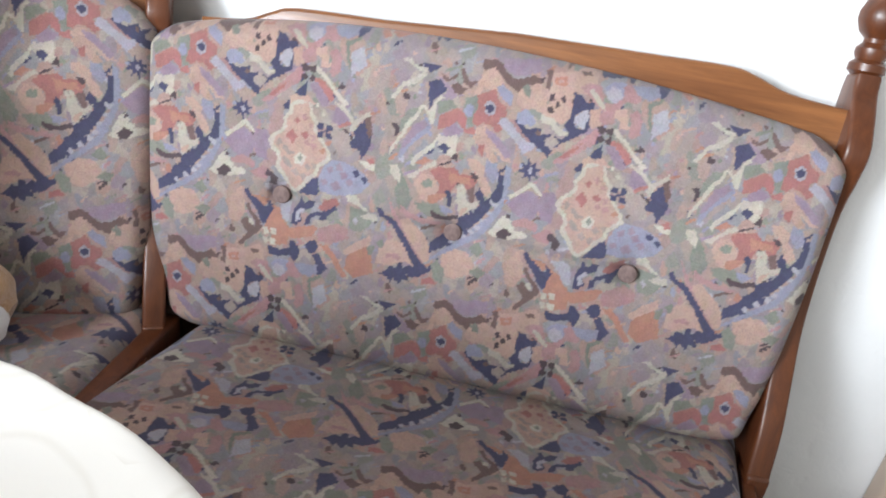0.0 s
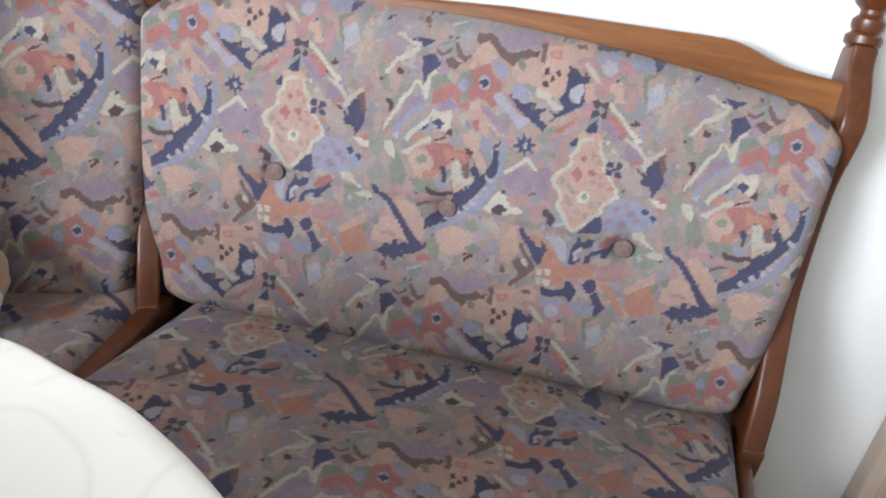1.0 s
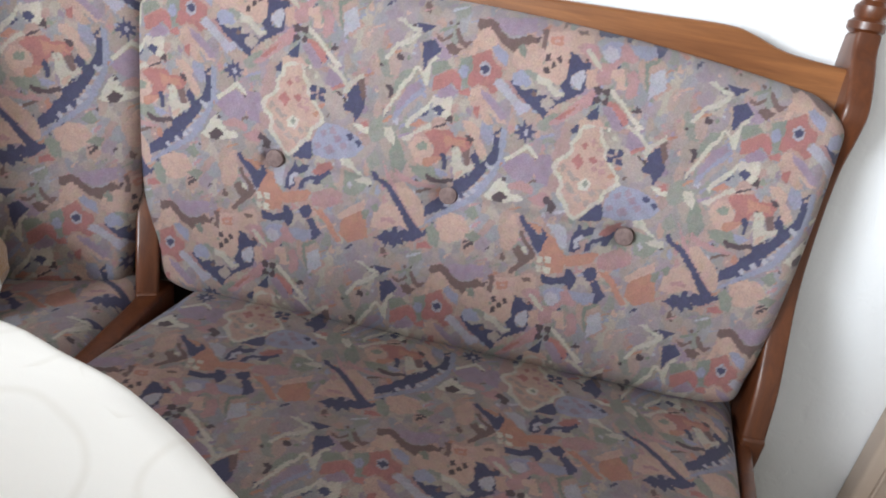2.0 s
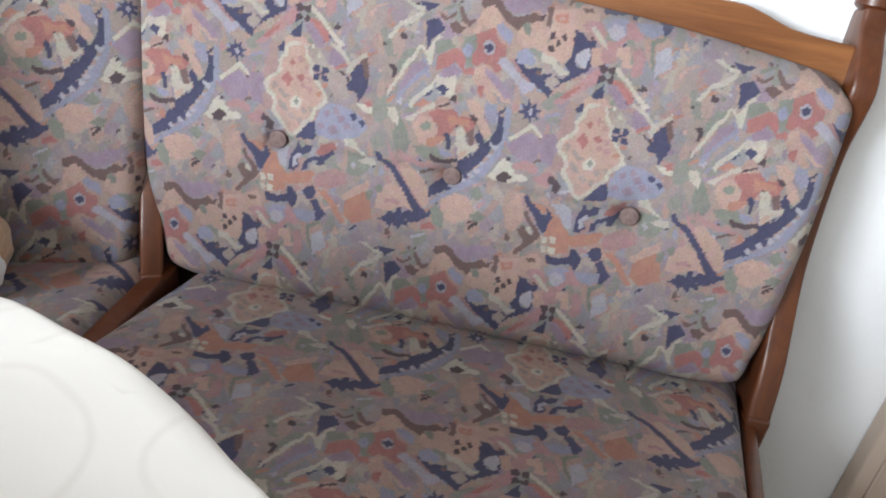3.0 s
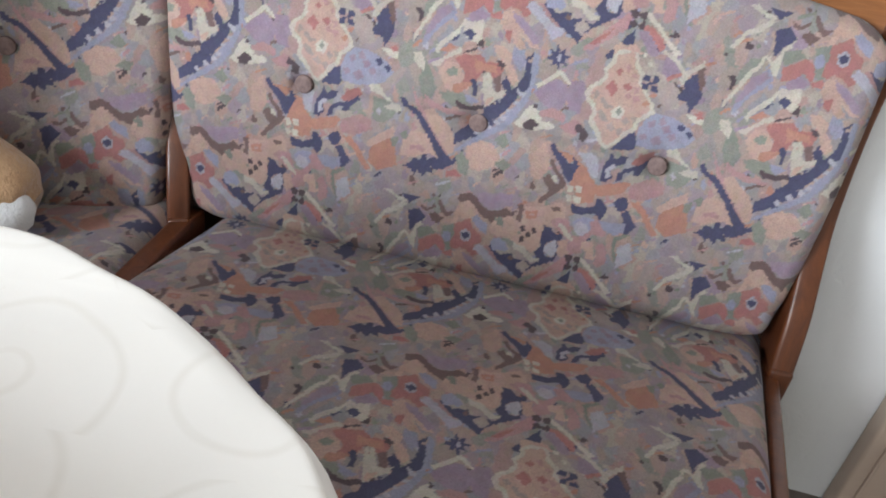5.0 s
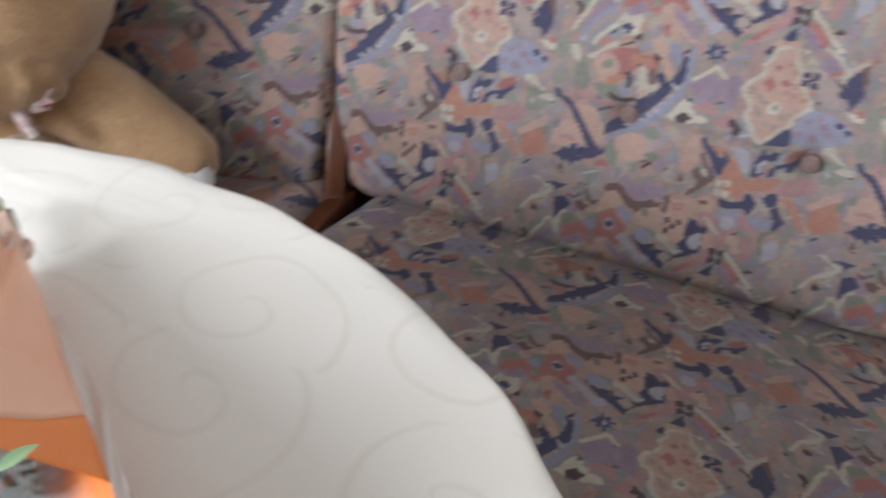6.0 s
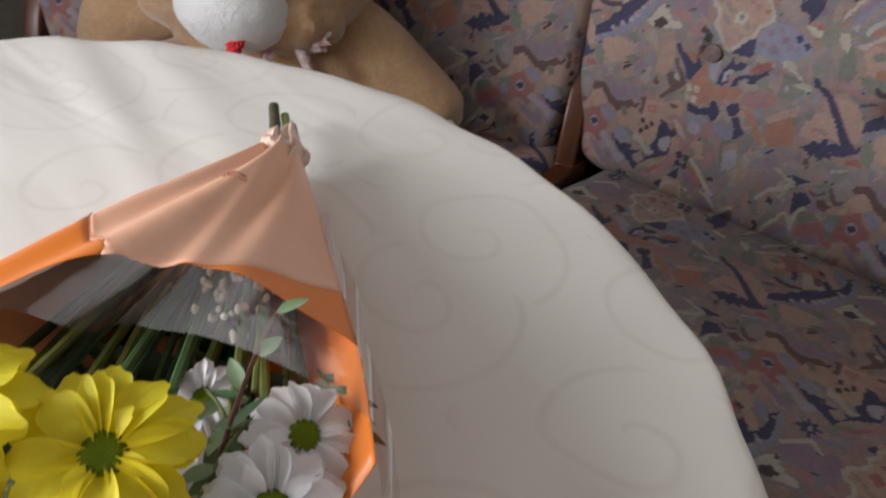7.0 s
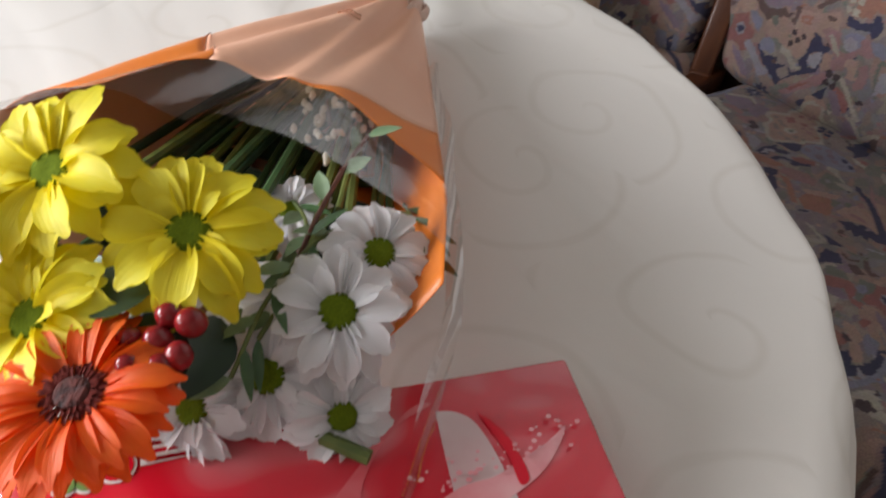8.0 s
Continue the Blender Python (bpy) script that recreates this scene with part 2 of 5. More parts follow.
def lathe(profile, segments=24):
    """Turned solid about z from (radius, height) pairs, closed at both ends."""
    bm = bmesh.new()
    rings = []
    for r, z in profile:
        rings.append([bm.verts.new((r * math.cos(2 * math.pi * k / segments), r * math.sin(2 * math.pi * k / segments), z)) for k in range(segments)])
    for a, b in zip(rings, rings[1:]):
        for k in range(segments):
            bm.faces.new((a[k], a[(k + 1) % segments], b[(k + 1) % segments], b[k]))
    bm.faces.new(rings[0][::-1])
    bm.faces.new(rings[-1])
    return bm


def extruded(outline, x0, x1, bevel=0.004, axis="x"):
    """A board from an outline of (a, b) pairs: in y, z for axis x, in x, z for axis y."""
    bm = bmesh.new()
    put = (lambda d, a, b: (d, a, b)) if axis == "x" else (lambda d, a, b: (a, d, b))
    lo = [bm.verts.new(put(x0, a, b)) for a, b in outline]
    hi = [bm.verts.new(put(x1, a, b)) for a, b in outline]
    n = len(outline)
    bm.faces.new(lo)
    bm.faces.new(hi[::-1])
    for k in range(n):
        bm.faces.new((lo[k], hi[k], hi[(k + 1) % n], lo[(k + 1) % n]))
    bmesh.ops.recalc_face_normals(bm, faces=bm.faces)
    if bevel:
        rim = [e for e in bm.edges if abs((e.verts[0].co - e.verts[1].co)[0 if axis == "x" else 1]) < 1e-6]
        bmesh.ops.bevel(bm, geom=rim, offset=bevel, segments=3, affect='EDGES', profile=0.5)
    return bm


def smooth_line(points, steps=6):
    """Catmull-Rom through points of any dimension."""
    p = [np.array(q, float) for q in points]
    p = [2 * p[0] - p[1], *p, 2 * p[-1] - p[-2]]
    out = []
    for a, b, c, d in zip(p, p[1:], p[2:], p[3:]):
        for k in range(steps):
            t = k / steps
            out.append(tuple(0.5 * (2 * b + (c - a) * t + (2 * a - 5 * b + 4 * c - d) * t * t + (3 * b - a - 3 * c + d) * t ** 3)))
    out.append(tuple(p[-2]))
    return out


def tube(points, radii, segments=8):
    """A round tapering tube along points."""
    bm = bmesh.new()
    rings = []
    pts = [Vector(p) for p in points]
    for k, p in enumerate(pts):
        d = (pts[min(k + 1, len(pts) - 1)] - pts[max(k - 1, 0)]).normalized()
        u = d.cross(Vector((0.13, 0.21, 0.97))).normalized()
        w = d.cross(u)
        r = radii[k] if isinstance(radii, (list, tuple)) else radii
        rings.append([bm.verts.new(p + r * (math.cos(a) * u + math.sin(a) * w)) for a in (2 * math.pi * j / segments for j in range(segments))])
    for a, b in zip(rings, rings[1:]):
        for k in range(segments):
            bm.faces.new((a[k], a[(k + 1) % segments], b[(k + 1) % segments], b[k]))
    bm.faces.new(rings[0][::-1])
    bm.faces.new(rings[-1])
    bmesh.ops.recalc_face_normals(bm, faces=bm.faces)
    return bm


def thing(name, m, label, category, group=""):
    ob = new(name)
    ob.empty_display_size = 0.05
    ob.matrix_world = m
    return tagged(ob, label, category, group)


def setting(name, bm, material, label, category):
    return tagged(part(name, bm, material, None, "", False), label, category, "", "structure")


# ---- the room ----
LOW = -0.06     # the floor's height
setting("floor", box(-2.2, -3.6, LOW - 0.1, 1.9, 0.42, LOW), FLOOR, "pale grey-brown laminate floor under the bench and table", "floor")
setting("ceiling", box(-2.2, -3.6, 2.5, 1.9, 0.42, 2.6), CEIL, "unseen plain ceiling, toned dark to cut bounced light", "ceiling")
WALL_Y = 0.22
setting("wall_back", box(-1.68, WALL_Y, LOW, 1.7, WALL_Y + 0.2, 2.5), WALL, "white rough-plastered wall behind the bench", "wall")
setting("wall_right", box(1.7, -3.6, LOW, 1.9, 0.42, 2.5), WALL_FAR, "unseen side wall, toned dark to cut bounced light", "wall")


def wall_with_opening(name, run, across, a0, a1, z0, z1):
    """A wall with one opening for light; run: ('x' or 'y', from, to), across: (from, to)."""
    bm = bmesh.new()
    axis, lo, hi = run
    for s0, s1, h0, h1 in ((lo, a0, LOW, 2.5), (a1, hi, LOW, 2.5), (a0, a1, LOW, z0), (a0, a1, z1, 2.5)):
        if axis == "y":
            box(across[0], s0, h0, across[1], s1, h1, bm=bm)
        else:
            box(s0, across[0], h0, s1, across[1], h1, bm=bm)
    return setting(name, bm, WALL_FAR, "unseen wall toned dark, with an opening for light", "wall")


wall_with_opening("wall_left", ("y", -3.6, 0.42), (-1.88, -1.68), -3.14, -1.86, 1.02, 1.98)
# this wall's opening is added to go with the front fill
wall_with_opening("wall_front", ("x", -1.68, 1.7), (-3.6, -3.4), -1.60, -0.36, 1.00, 1.88)

# door casing and door leaf beside the bench, on the back wall
casing = setting("door_1", box(0.785, WALL_Y - 0.028, LOW, 1.58, WALL_Y - 0.004, 2.03, 0.004), BEIGE, "closed beige lacquered door beside the bench", "door")
bm = box(0.703, WALL_Y - 0.05, LOW, 0.785, WALL_Y - 0.002, 2.10, 0.008, 3)
box(0.730, WALL_Y - 0.056, LOW, 0.737, WALL_Y - 0.048, 2.08, 0.002, bm=bm)
part("door_casing", bm, BEIGE, casing, "beige grooved door casing", True)
bm = box(1.45, WALL_Y - 0.075, 1.02, 1.56, WALL_Y - 0.06, 1.04, 0.004)
box(1.52, WALL_Y - 0.065, 1.0, 1.54, WALL_Y - 0.026, 1.06, 0.004, bm=bm)
part("door_handle", bm, plain("brushed_metal", (0.5, 0.5, 0.5, 1), (0.6, 0.6, 0.6, 1), 0.3, 40.0, Metallic=1.0), casing, "metal lever handle")


# ---- tapestry fabric: a repeat 0.44 m wide and high, drawn on a fine lattice ----
TILE_X, TILE_Y, CELL = 0.442, 0.366, 0.0015
DYES = {"N": srgb(88, 87, 118), "D": srgb(101, 85, 91), "B": srgb(134, 109, 106), "C": srgb(218, 208, 194), "S": srgb(214, 179, 166), "P": srgb(197, 154, 156),
        "R": srgb(193, 133, 129), "O": srgb(203, 148, 131), "G": srgb(155, 156, 146), "L": srgb(172, 171, 193), "M": srgb(172, 150, 168), "W": srgb(199, 193, 204), "E": srgb(184, 168, 162)}
GROUND = [srgb(*c) for c in ((186, 168, 164), (178, 162, 166), (196, 170, 160), (170, 160, 160), (188, 158, 154), (164, 162, 154), (196, 182, 172), (174, 156, 166), (200, 166, 156), (168, 164, 170), (184, 166, 158), (176, 170, 176))]
TILE_W, TILE_H = round(TILE_X / CELL), round(TILE_Y / CELL)


def ground_cloth():
    """Angular patches of close tones that close on themselves at the repeat's edges."""
    gx, gy = np.meshgrid((np.arange(TILE_W) + 0.5) * CELL, (np.arange(TILE_H) + 0.5) * CELL)
    best, who = np.full(gx.shape, 9.0), np.zeros(gx.shape, int)
    for k in range(520):
        sx, sy = random.random() * TILE_X, random.random() * TILE_Y
        dx = np.abs(gx - sx)
        dy = np.abs(gy - sy)
        dx, dy = np.minimum(dx, TILE_X - dx), np.minimum(dy, TILE_Y - dy)
        d = dx + dy * 0.8 if k % 2 else np.maximum(dx * 1.4, dy * 0.9)
        near = d < best
        best, who = np.where(near, d, best), np.where(near, random.randrange(len(GROUND)), who)
    return np.array(GROUND, np.float32)[who][..., :3]


TILE = ground_cloth()


def dye(colour, outline):
    """Fills one woven figure, given by its corners in millimetres, into the repeat."""
    p = np.array([[float(v) for v in q.split(",")] for q in outline.split()]) / 1000
    lo, hi = np.floor(p.min(0) / CELL).astype(int) - 1, np.ceil(p.max(0) / CELL).astype(int) + 1
    cx, cy = np.meshgrid(np.arange(lo[0], hi[0]), np.arange(lo[1], hi[1]))
    x, y = (cx + 0.5) * CELL, (cy + 0.5) * CELL
    inside = np.zeros(x.shape, bool)
    for (ax, ay), (bx, by) in zip(p, np.roll(p, -1, 0)):
        cross = (ay > y) != (by > y)
        inside ^= cross & (x < (bx - ax) * (y - ay) / (by - ay + 1e-12) + ax)
    tint = np.array(DYES[colour][:3], np.float32) * (0.93 + 0.14 * random.random())
    TILE[np.mod(cy[inside], TILE_H), np.mod(cx[inside], TILE_W)] = tint


# small woven marks between the large figures: squares, steps and slanting threads
for k in range(420):
    cx, cy, s = random.uniform(0, 442), random.uniform(0, 366), random.uniform(2.0, 4.6)
    kind = random.randrange(4)
    if kind == 0:
        shape = [(-s, 0), (0, s), (s, 0), (0, -s)]
    elif kind == 1:
        shape = [(-2 * s, -s), (-s, -s), (-s, 0), (0, 0), (0, s), (s, s), (s, 2 * s), (0, 2 * s), (-s, s), (-2 * s, 0)]
    elif kind == 2:
        shape = [(-3 * s, -1.5 * s), (3 * s, 1.5 * s), (3 * s, 2.6 * s), (-3 * s, -0.4 * s)]
    else:
        shape = [(-s, -1.5 * s), (s, -2.2 * s), (1.6 * s, 0), (0.5 * s, 0.4 * s), (0, 2 * s), (-1.2 * s, s)]
    dye("EWGLMSPEGMLBEPSOSMDN"[random.randrange(20)], " ".join("%.1f,%.1f" % (cx + px, cy + py) for px, py in shape))

dye("S", "-27,197 -11,209 -2,193 1,174 -10,157 -24,160")
dye("S", "3,116 31,131 42,122 44,104 31,90 11,89")
dye("B", "18,120 33,122 34,117 23,114")
dye("L", "53,104 66,115 83,116 92,107 82,99 63,98")
dye("D", "7,74 16,81 21,72 10,68")
dye("D", "36,84 44,89 51,82 43,76")
dye("O", "6,206 23,205 38,199 29,192 20,197")
dye("O", "38,197 52,192 64,177 76,167 106,179 123,180 113,163 86,153 76,154 77,142 58,135 43,155 35,161 39,178")
dye("W", "36,208 55,212 69,205 73,175 61,180 53,194")
dye("N", "-6,209 0,215 6,206 19,198 30,190 39,196 43,190 39,178 37,167 33,162 25,171 17,185 7,194")
dye("N", "32,201 40,196 41,186 34,180")
dye("C", "33,159 42,159 44,150 36,148")
dye("C", "45,160 55,160 56,151 47,151")
dye("C", "35,143 43,145 45,136 39,134")
dye("C", "47,144 57,144 58,135 49,135")
dye("N", "45,132 66,130 81,137 79,149 88,148 99,138 98,125 92,116 84,125 65,119 49,119")
dye("P", "123,178 153,194 172,186 167,171 145,158 124,160")
dye("R", "114,208 128,225 143,232 149,223 140,212 125,205")
dye("N", "77,176 77,198 82,208 90,208 100,217 110,218 107,208 95,200 89,192 94,184 85,174")
dye("W", "81,195 91,204 95,200 87,191 91,185 83,179")
dye("N", "99,178 100,190 109,200 121,204 135,211 143,220 146,212 134,200 133,193 121,192 123,199 109,193 107,181")
dye("G", "167,224 187,223 204,215 201,200 189,188 171,189 167,210")
dye("W", "174,204 176,208 182,204 179,197")
dye("C", "157,241 170,245 178,239 181,232 191,226 198,220 187,223 174,229 162,230")
dye("N", "105,147 111,155 121,159 128,150 124,138 114,136")
dye("N", "120,134 129,141 139,127 147,120 140,109 135,101 129,112 121,114 128,123")
dye("O", "129,154 142,156 158,141 168,127 180,114 172,110 163,119 150,137 136,147")
dye("O", "174,145 187,161 201,170 213,155 219,129 190,114 174,125")
dye("S", "166,154 184,171 205,187 208,173 187,157 172,146")
dye("B", "-1,188 5,192 12,179 26,168 32,158 25,148 13,135 -1,119 -3,126 9,144 -3,157 -5,162 5,170 10,162 20,155 20,163 7,176")
dye("C", "7,167 14,168 19,159 10,160")
dye("S", "220,147 222,171 231,184 242,190 257,185 270,170 279,154 263,158 248,150 236,146")
dye("S", "243,219 257,226 272,213 287,203 299,184 300,167 292,163 277,179 261,196")
dye("P", "220,254 237,230 251,208 267,189 286,169 296,159 288,158 272,174 255,193 240,209")
dye("N", "207,233 214,233 222,223 234,220 248,208 263,192 274,178 288,164 299,156 305,161 306,154 294,143 285,138 275,137 266,146 275,146 279,154 265,173 258,183 246,196 236,208 222,216 213,220")
dye("P", "233,165 241,165 248,169 257,165 254,159 242,162 236,158")
dye("G", "203,168 215,175 214,164 212,154 206,158")
dye("G", "216,177 224,186 229,177 223,170")
dye("C", "182,210 196,220 208,219 212,210 199,208")
dye("N", "235,136 244,148 253,144 254,154 260,157 264,147 272,156 278,152 277,143 288,140 281,137 270,139 278,127 265,131 261,121 251,129 248,121 242,129 228,131")
dye("S", "315,179 336,193 356,191 370,177 362,159 341,148 322,154")
dye("G", "303,162 312,171 326,159 327,137 313,141")
dye("G", "354,198 368,212 378,198 370,189")
dye("G", "361,164 374,174 388,170 379,157")
dye("R", "294,138 309,143 319,135 296,129")
dye("D", "273,235 281,229 293,225 288,222 278,227")
dye("C", "-203,442 -197,438 -214,422 -228,415 -233,406 -241,394 -245,397 -237,410 -232,420 -219,428")
dye("C", "-238,454 -207,441 -198,441 -199,446 -219,450 -226,457")
dye("N", "-209,454 -180,454 -194,441")
dye("G", "-176,404 -156,411 -145,402 -160,393 -171,386")
dye("M", "-191,438 -176,438 -159,428 -148,418 -156,411 -168,414 -163,423 -178,436")
dye("N", "-194,429 -178,436 -164,423 -176,412 -181,405 -185,391 -190,408")
dye("D", "-228,405 -223,408 -216,404 -217,397 -225,397")
dye("W", "-206,411 -204,415 -200,412 -202,408")
dye("G", "-214,387 -193,391 -211,358 -226,346 -223,370")
dye("L", "-187,380 -176,366 -186,351 -200,337 -213,312 -218,314 -212,336 -206,355 -196,369")
dye("M", "-204,364 -189,375 -182,368 -199,348 -209,330 -217,326 -210,350")
dye("C", "-172,415 -167,412 -175,403 -176,386 -174,369 -181,372 -187,384 -195,392 -199,375 -206,367 -212,354 -218,341 -225,328 -231,313 -232,323 -225,338 -219,348 -218,358 -210,373 -203,379 -200,391 -195,397 -185,389 -181,397 -178,407")
dye("D", "-236,359 -229,362 -223,355 -225,343 -230,342 -229,351")
dye("B", "-177,444 -164,439 -155,448 -152,446 -165,434 -174,437")
dye("B", "-151,454 -147,458 -140,448 -135,441 -126,444 -122,444 -133,432 -143,438")
dye("B", "-161,431 -152,436 -136,430 -147,418 -156,423")
dye("S", "-123,445 -114,459 -103,471 -91,459 -87,452 -91,437 -102,432 -115,440 -117,427 -126,422 -122,436")
dye("G", "-138,416 -120,425 -115,407 -112,385 -122,376 -134,387 -134,403")
dye("L", "-133,408 -127,412 -121,404 -122,394 -128,391 -135,399")
dye("L", "-97,441 -88,446 -70,436 -68,418 -75,421 -88,430")
dye("R", "-120,425 -108,432 -97,439 -90,424 -75,415 -73,404 -85,397 -72,385 -82,378 -94,387 -104,388 -111,381 -120,384 -120,398 -116,406")
dye("W", "-108,414 -101,422 -92,416 -91,405 -98,399 -106,404")
dye("N", "-106,412 -100,417 -93,413 -93,408 -99,403 -104,407")
dye("R", "-170,384 -145,401 -133,397 -127,383 -129,371 -142,383 -151,372 -167,365")
dye("R", "-130,373 -116,380 -112,367 -125,367")
dye("M", "-161,365 -144,380 -129,370 -138,363 -153,355")
dye("S", "-115,377 -102,385 -88,375 -77,362 -59,348 -53,341 -66,340 -80,352 -96,363 -104,357")
dye("W", "-84,392 -76,402 -65,396 -49,383 -35,373 -24,377 -25,366 -38,356 -56,373 -70,383")
dye("P", "-69,400 -60,403 -43,389 -28,381 -35,374 -52,385")
dye("M", "-100,382 -83,376 -67,363 -54,349 -62,344 -80,360 -94,370")
dye("C", "-164,359 -155,356 -138,363 -135,349 -136,340 -132,336 -139,329 -158,335 -165,349 -171,334 -181,324 -190,317 -197,315 -185,330 -171,344")
dye("N", "-162,340 -155,348 -144,343 -150,332")
dye("D", "-136,335 -132,341 -130,326 -141,327")
dye("M", "-96,482 -42,492 -38,474 -47,471 -60,464 -75,461 -90,470")
dye("B", "-122,475 -103,479 -94,474 -86,465 -75,459 -62,460 -52,465 -47,469 -35,462 -33,453 -41,453 -49,453 -58,448 -64,439 -74,445 -82,448 -94,459 -104,468 -116,461 -121,463")
dye("S", "-65,433 -59,451 -49,450 -42,458 -25,455 -18,422 -29,418 -38,422 -50,418 -64,425")
dye("G", "-61,448 -53,454 -46,446 -46,437 -53,438")
dye("S", "-21,478 8,483 18,473 12,458 15,433 15,420 6,407 -9,412 -24,414 -27,424 -17,434 -26,450 -20,458")
dye("B", "-32,478 -22,481 -21,451 -29,454 -27,467")
dye("O", "-19,470 0,476 1,463 -14,460")
dye("S", "-13,468 -5,470 -5,465 -11,464")
dye("D", "-20,446 -14,448 -11,440 -18,438")
dye("D", "-4,446 2,449 7,441 1,438")
dye("D", "-10,437 -5,440 -1,433 -8,429")
dye("D", "-19,428 -12,431 -9,423 -16,420")
dye("N", "14,456 25,454 35,445 44,448 47,441 41,433 31,434 22,425 23,414 29,407 40,409 39,420 34,429 40,432 46,418 43,405 33,397 22,389 12,382 3,372 -3,358 -19,369 -40,380 -62,401 -56,404 -42,392 -22,398 -19,389 -3,392 10,387 20,397 10,408 16,420 15,441")
dye("L", "-58,413 -48,419 -37,414 -30,404 -35,397 -42,399 -53,395 -58,404")
dye("W", "23,422 31,433 38,436 42,422 40,411 36,407 29,413 23,414")
dye("C", "-25,417 -16,415 -8,415 2,405 12,399 20,400 9,391 -1,396 -9,404 -22,405")
dye("E", "-14,382 -3,392 9,383 0,370 -11,376")
dye("B", "-28,389 -25,394 -19,389 -24,385")
dye("P", "2,356 25,377 47,403 55,414 62,406 60,392 46,380 28,363 19,354 7,350")
dye("R", "11,361 32,380 42,389 35,376 21,361")
dye("G", "-5,358 13,371 21,371 3,351")
dye("P", "21,464 31,472 49,473 58,449 73,451 84,464 79,477 89,481 109,464 102,457 87,458 80,444 77,428 65,421 54,426 59,437 39,452")
dye("W", "57,465 64,474 77,472 81,462 74,453 63,454")
dye("C", "34,462 39,466 60,447 63,439 49,446")
dye("S", "40,436 55,441 55,427 63,420 50,410 43,416 44,428")
dye("S", "74,443 91,448 97,432 99,418 86,419 86,430 76,433")
dye("D", "56,416 64,419 69,415 68,407 60,407")
dye("D", "71,416 78,419 83,413 78,407 71,409")
dye("D", "58,402 65,405 72,400 66,394 60,396")
dye("D", "73,401 78,406 83,399 78,393 72,397")
dye("P", "96,441 107,450 115,437 118,417 108,407 101,412 102,427")
dye("R", "82,403 94,399 110,387 115,375 110,370 92,388 81,395")
dye("M", "74,389 85,396 105,376 110,364 98,363 85,377")
dye("C", "80,419 85,417 103,403 114,391 128,381 139,373 131,368 120,379 105,394 91,404 82,410")
dye("N", "39,352 49,364 60,381 70,393 73,372 56,370 50,363 50,349 41,346")
dye("S", "47,367 56,372 64,369 75,374 89,363 71,354 51,350")
dye("D", "115,394 120,397 122,402 130,396 122,391")
dye("G", "118,461 137,472 141,469 124,456 127,440 137,418 131,418 122,439")
dye("L", "92,481 130,486 132,472 120,465 102,468")
dye("W", "128,448 145,459 155,433 134,414")
dye("L", "-58,336 -50,330 -47,297 -51,270 -59,249 -72,232 -93,224 -77,245 -63,262 -58,286 -58,311")
dye("N", "-67,319 -58,320 -56,303 -55,283 -64,274 -71,266 -77,254 -81,243 -88,236 -97,228 -110,224 -114,242 -101,249 -91,256 -85,268 -89,274 -95,283 -90,294 -83,287 -78,276 -70,287 -67,296 -65,306")
dye("W", "-72,281 -64,277 -57,276 -61,268 -69,273")
dye("W", "-79,267 -71,262 -63,262 -68,256 -76,259")
dye("W", "-85,252 -77,249 -71,250 -75,244 -82,246")
dye("B", "-109,287 -98,294 -92,271 -100,268")
dye("R", "-167,303 -157,312 -145,313 -132,316 -122,308 -108,309 -101,315 -95,303 -100,292 -111,286 -114,294 -124,294 -130,279 -141,266 -153,260 -151,274 -148,287 -158,293")
dye("O", "-139,309 -126,305 -106,304 -102,293 -124,295 -133,287")
dye("C", "-123,290 -120,291 -116,282 -117,293 -111,290 -106,273 -100,268 -92,271 -86,274 -88,265 -99,256 -112,241 -116,256 -121,272")
dye("S", "-113,255 -99,263 -105,250 -111,243")
dye("G", "-213,261 -210,297 -197,278 -186,256 -190,240 -201,235")
dye("S", "-187,280 -178,297 -166,298 -154,291 -148,278 -156,263 -164,254 -176,262")
dye("G", "-177,282 -168,291 -159,288 -161,279 -170,277")
dye("O", "-163,266 -147,273 -134,274 -151,255 -161,256")
dye("N", "-139,277 -134,283 -129,275 -127,264 -127,257 -134,255 -134,267")
dye("C", "-199,291 -188,297 -171,314 -163,319 -157,314 -168,308 -180,299 -189,286 -198,286")
dye("C", "-199,310 -182,332 -175,340 -180,326 -189,314 -192,303")
dye("O", "-192,310 -177,323 -170,318 -182,308")
dye("S", "-115,333 -103,334 -88,325 -87,313 -78,303 -71,291 -78,283 -87,290 -94,304 -103,317 -114,323")
dye("D", "-108,314 -101,314 -95,308 -98,302 -104,306")
dye("S", "-116,366 -98,376 -88,360 -75,344 -70,337 -80,333 -90,341 -98,356 -105,353")
dye("R", "-104,355 -95,359 -94,340 -104,345")
dye("L", "-89,338 -71,332 -67,316 -72,305 -82,313 -88,323")
dye("C", "-228,300 -216,301 -209,291 -208,275 -216,281 -224,287")
dye("G", "-182,253 -169,253 -157,252 -148,259 -139,247 -130,237 -146,232 -163,237 -172,240")
dye("L", "-144,256 -128,253 -119,250 -131,242 -140,245")
dye("D", "-156,245 -143,241 -131,240 -114,246 -113,239 -129,232 -145,232 -153,237")
dye("P", "-201,244 -185,235 -163,230 -137,228 -138,223 -164,221 -187,226 -199,234")
dye("N", "-28,351 -23,342 -16,349 -17,339 -7,339 -16,333 -9,325 -20,328 -20,316 -25,327 -33,320 -31,330 -41,331 -33,337 -38,344 -28,341")
dye("W", "-27,336 -22,339 -19,333 -23,329")
dye("M", "-45,280 -33,295 -17,307 -1,298 2,277 -5,261 -22,263 -34,269")
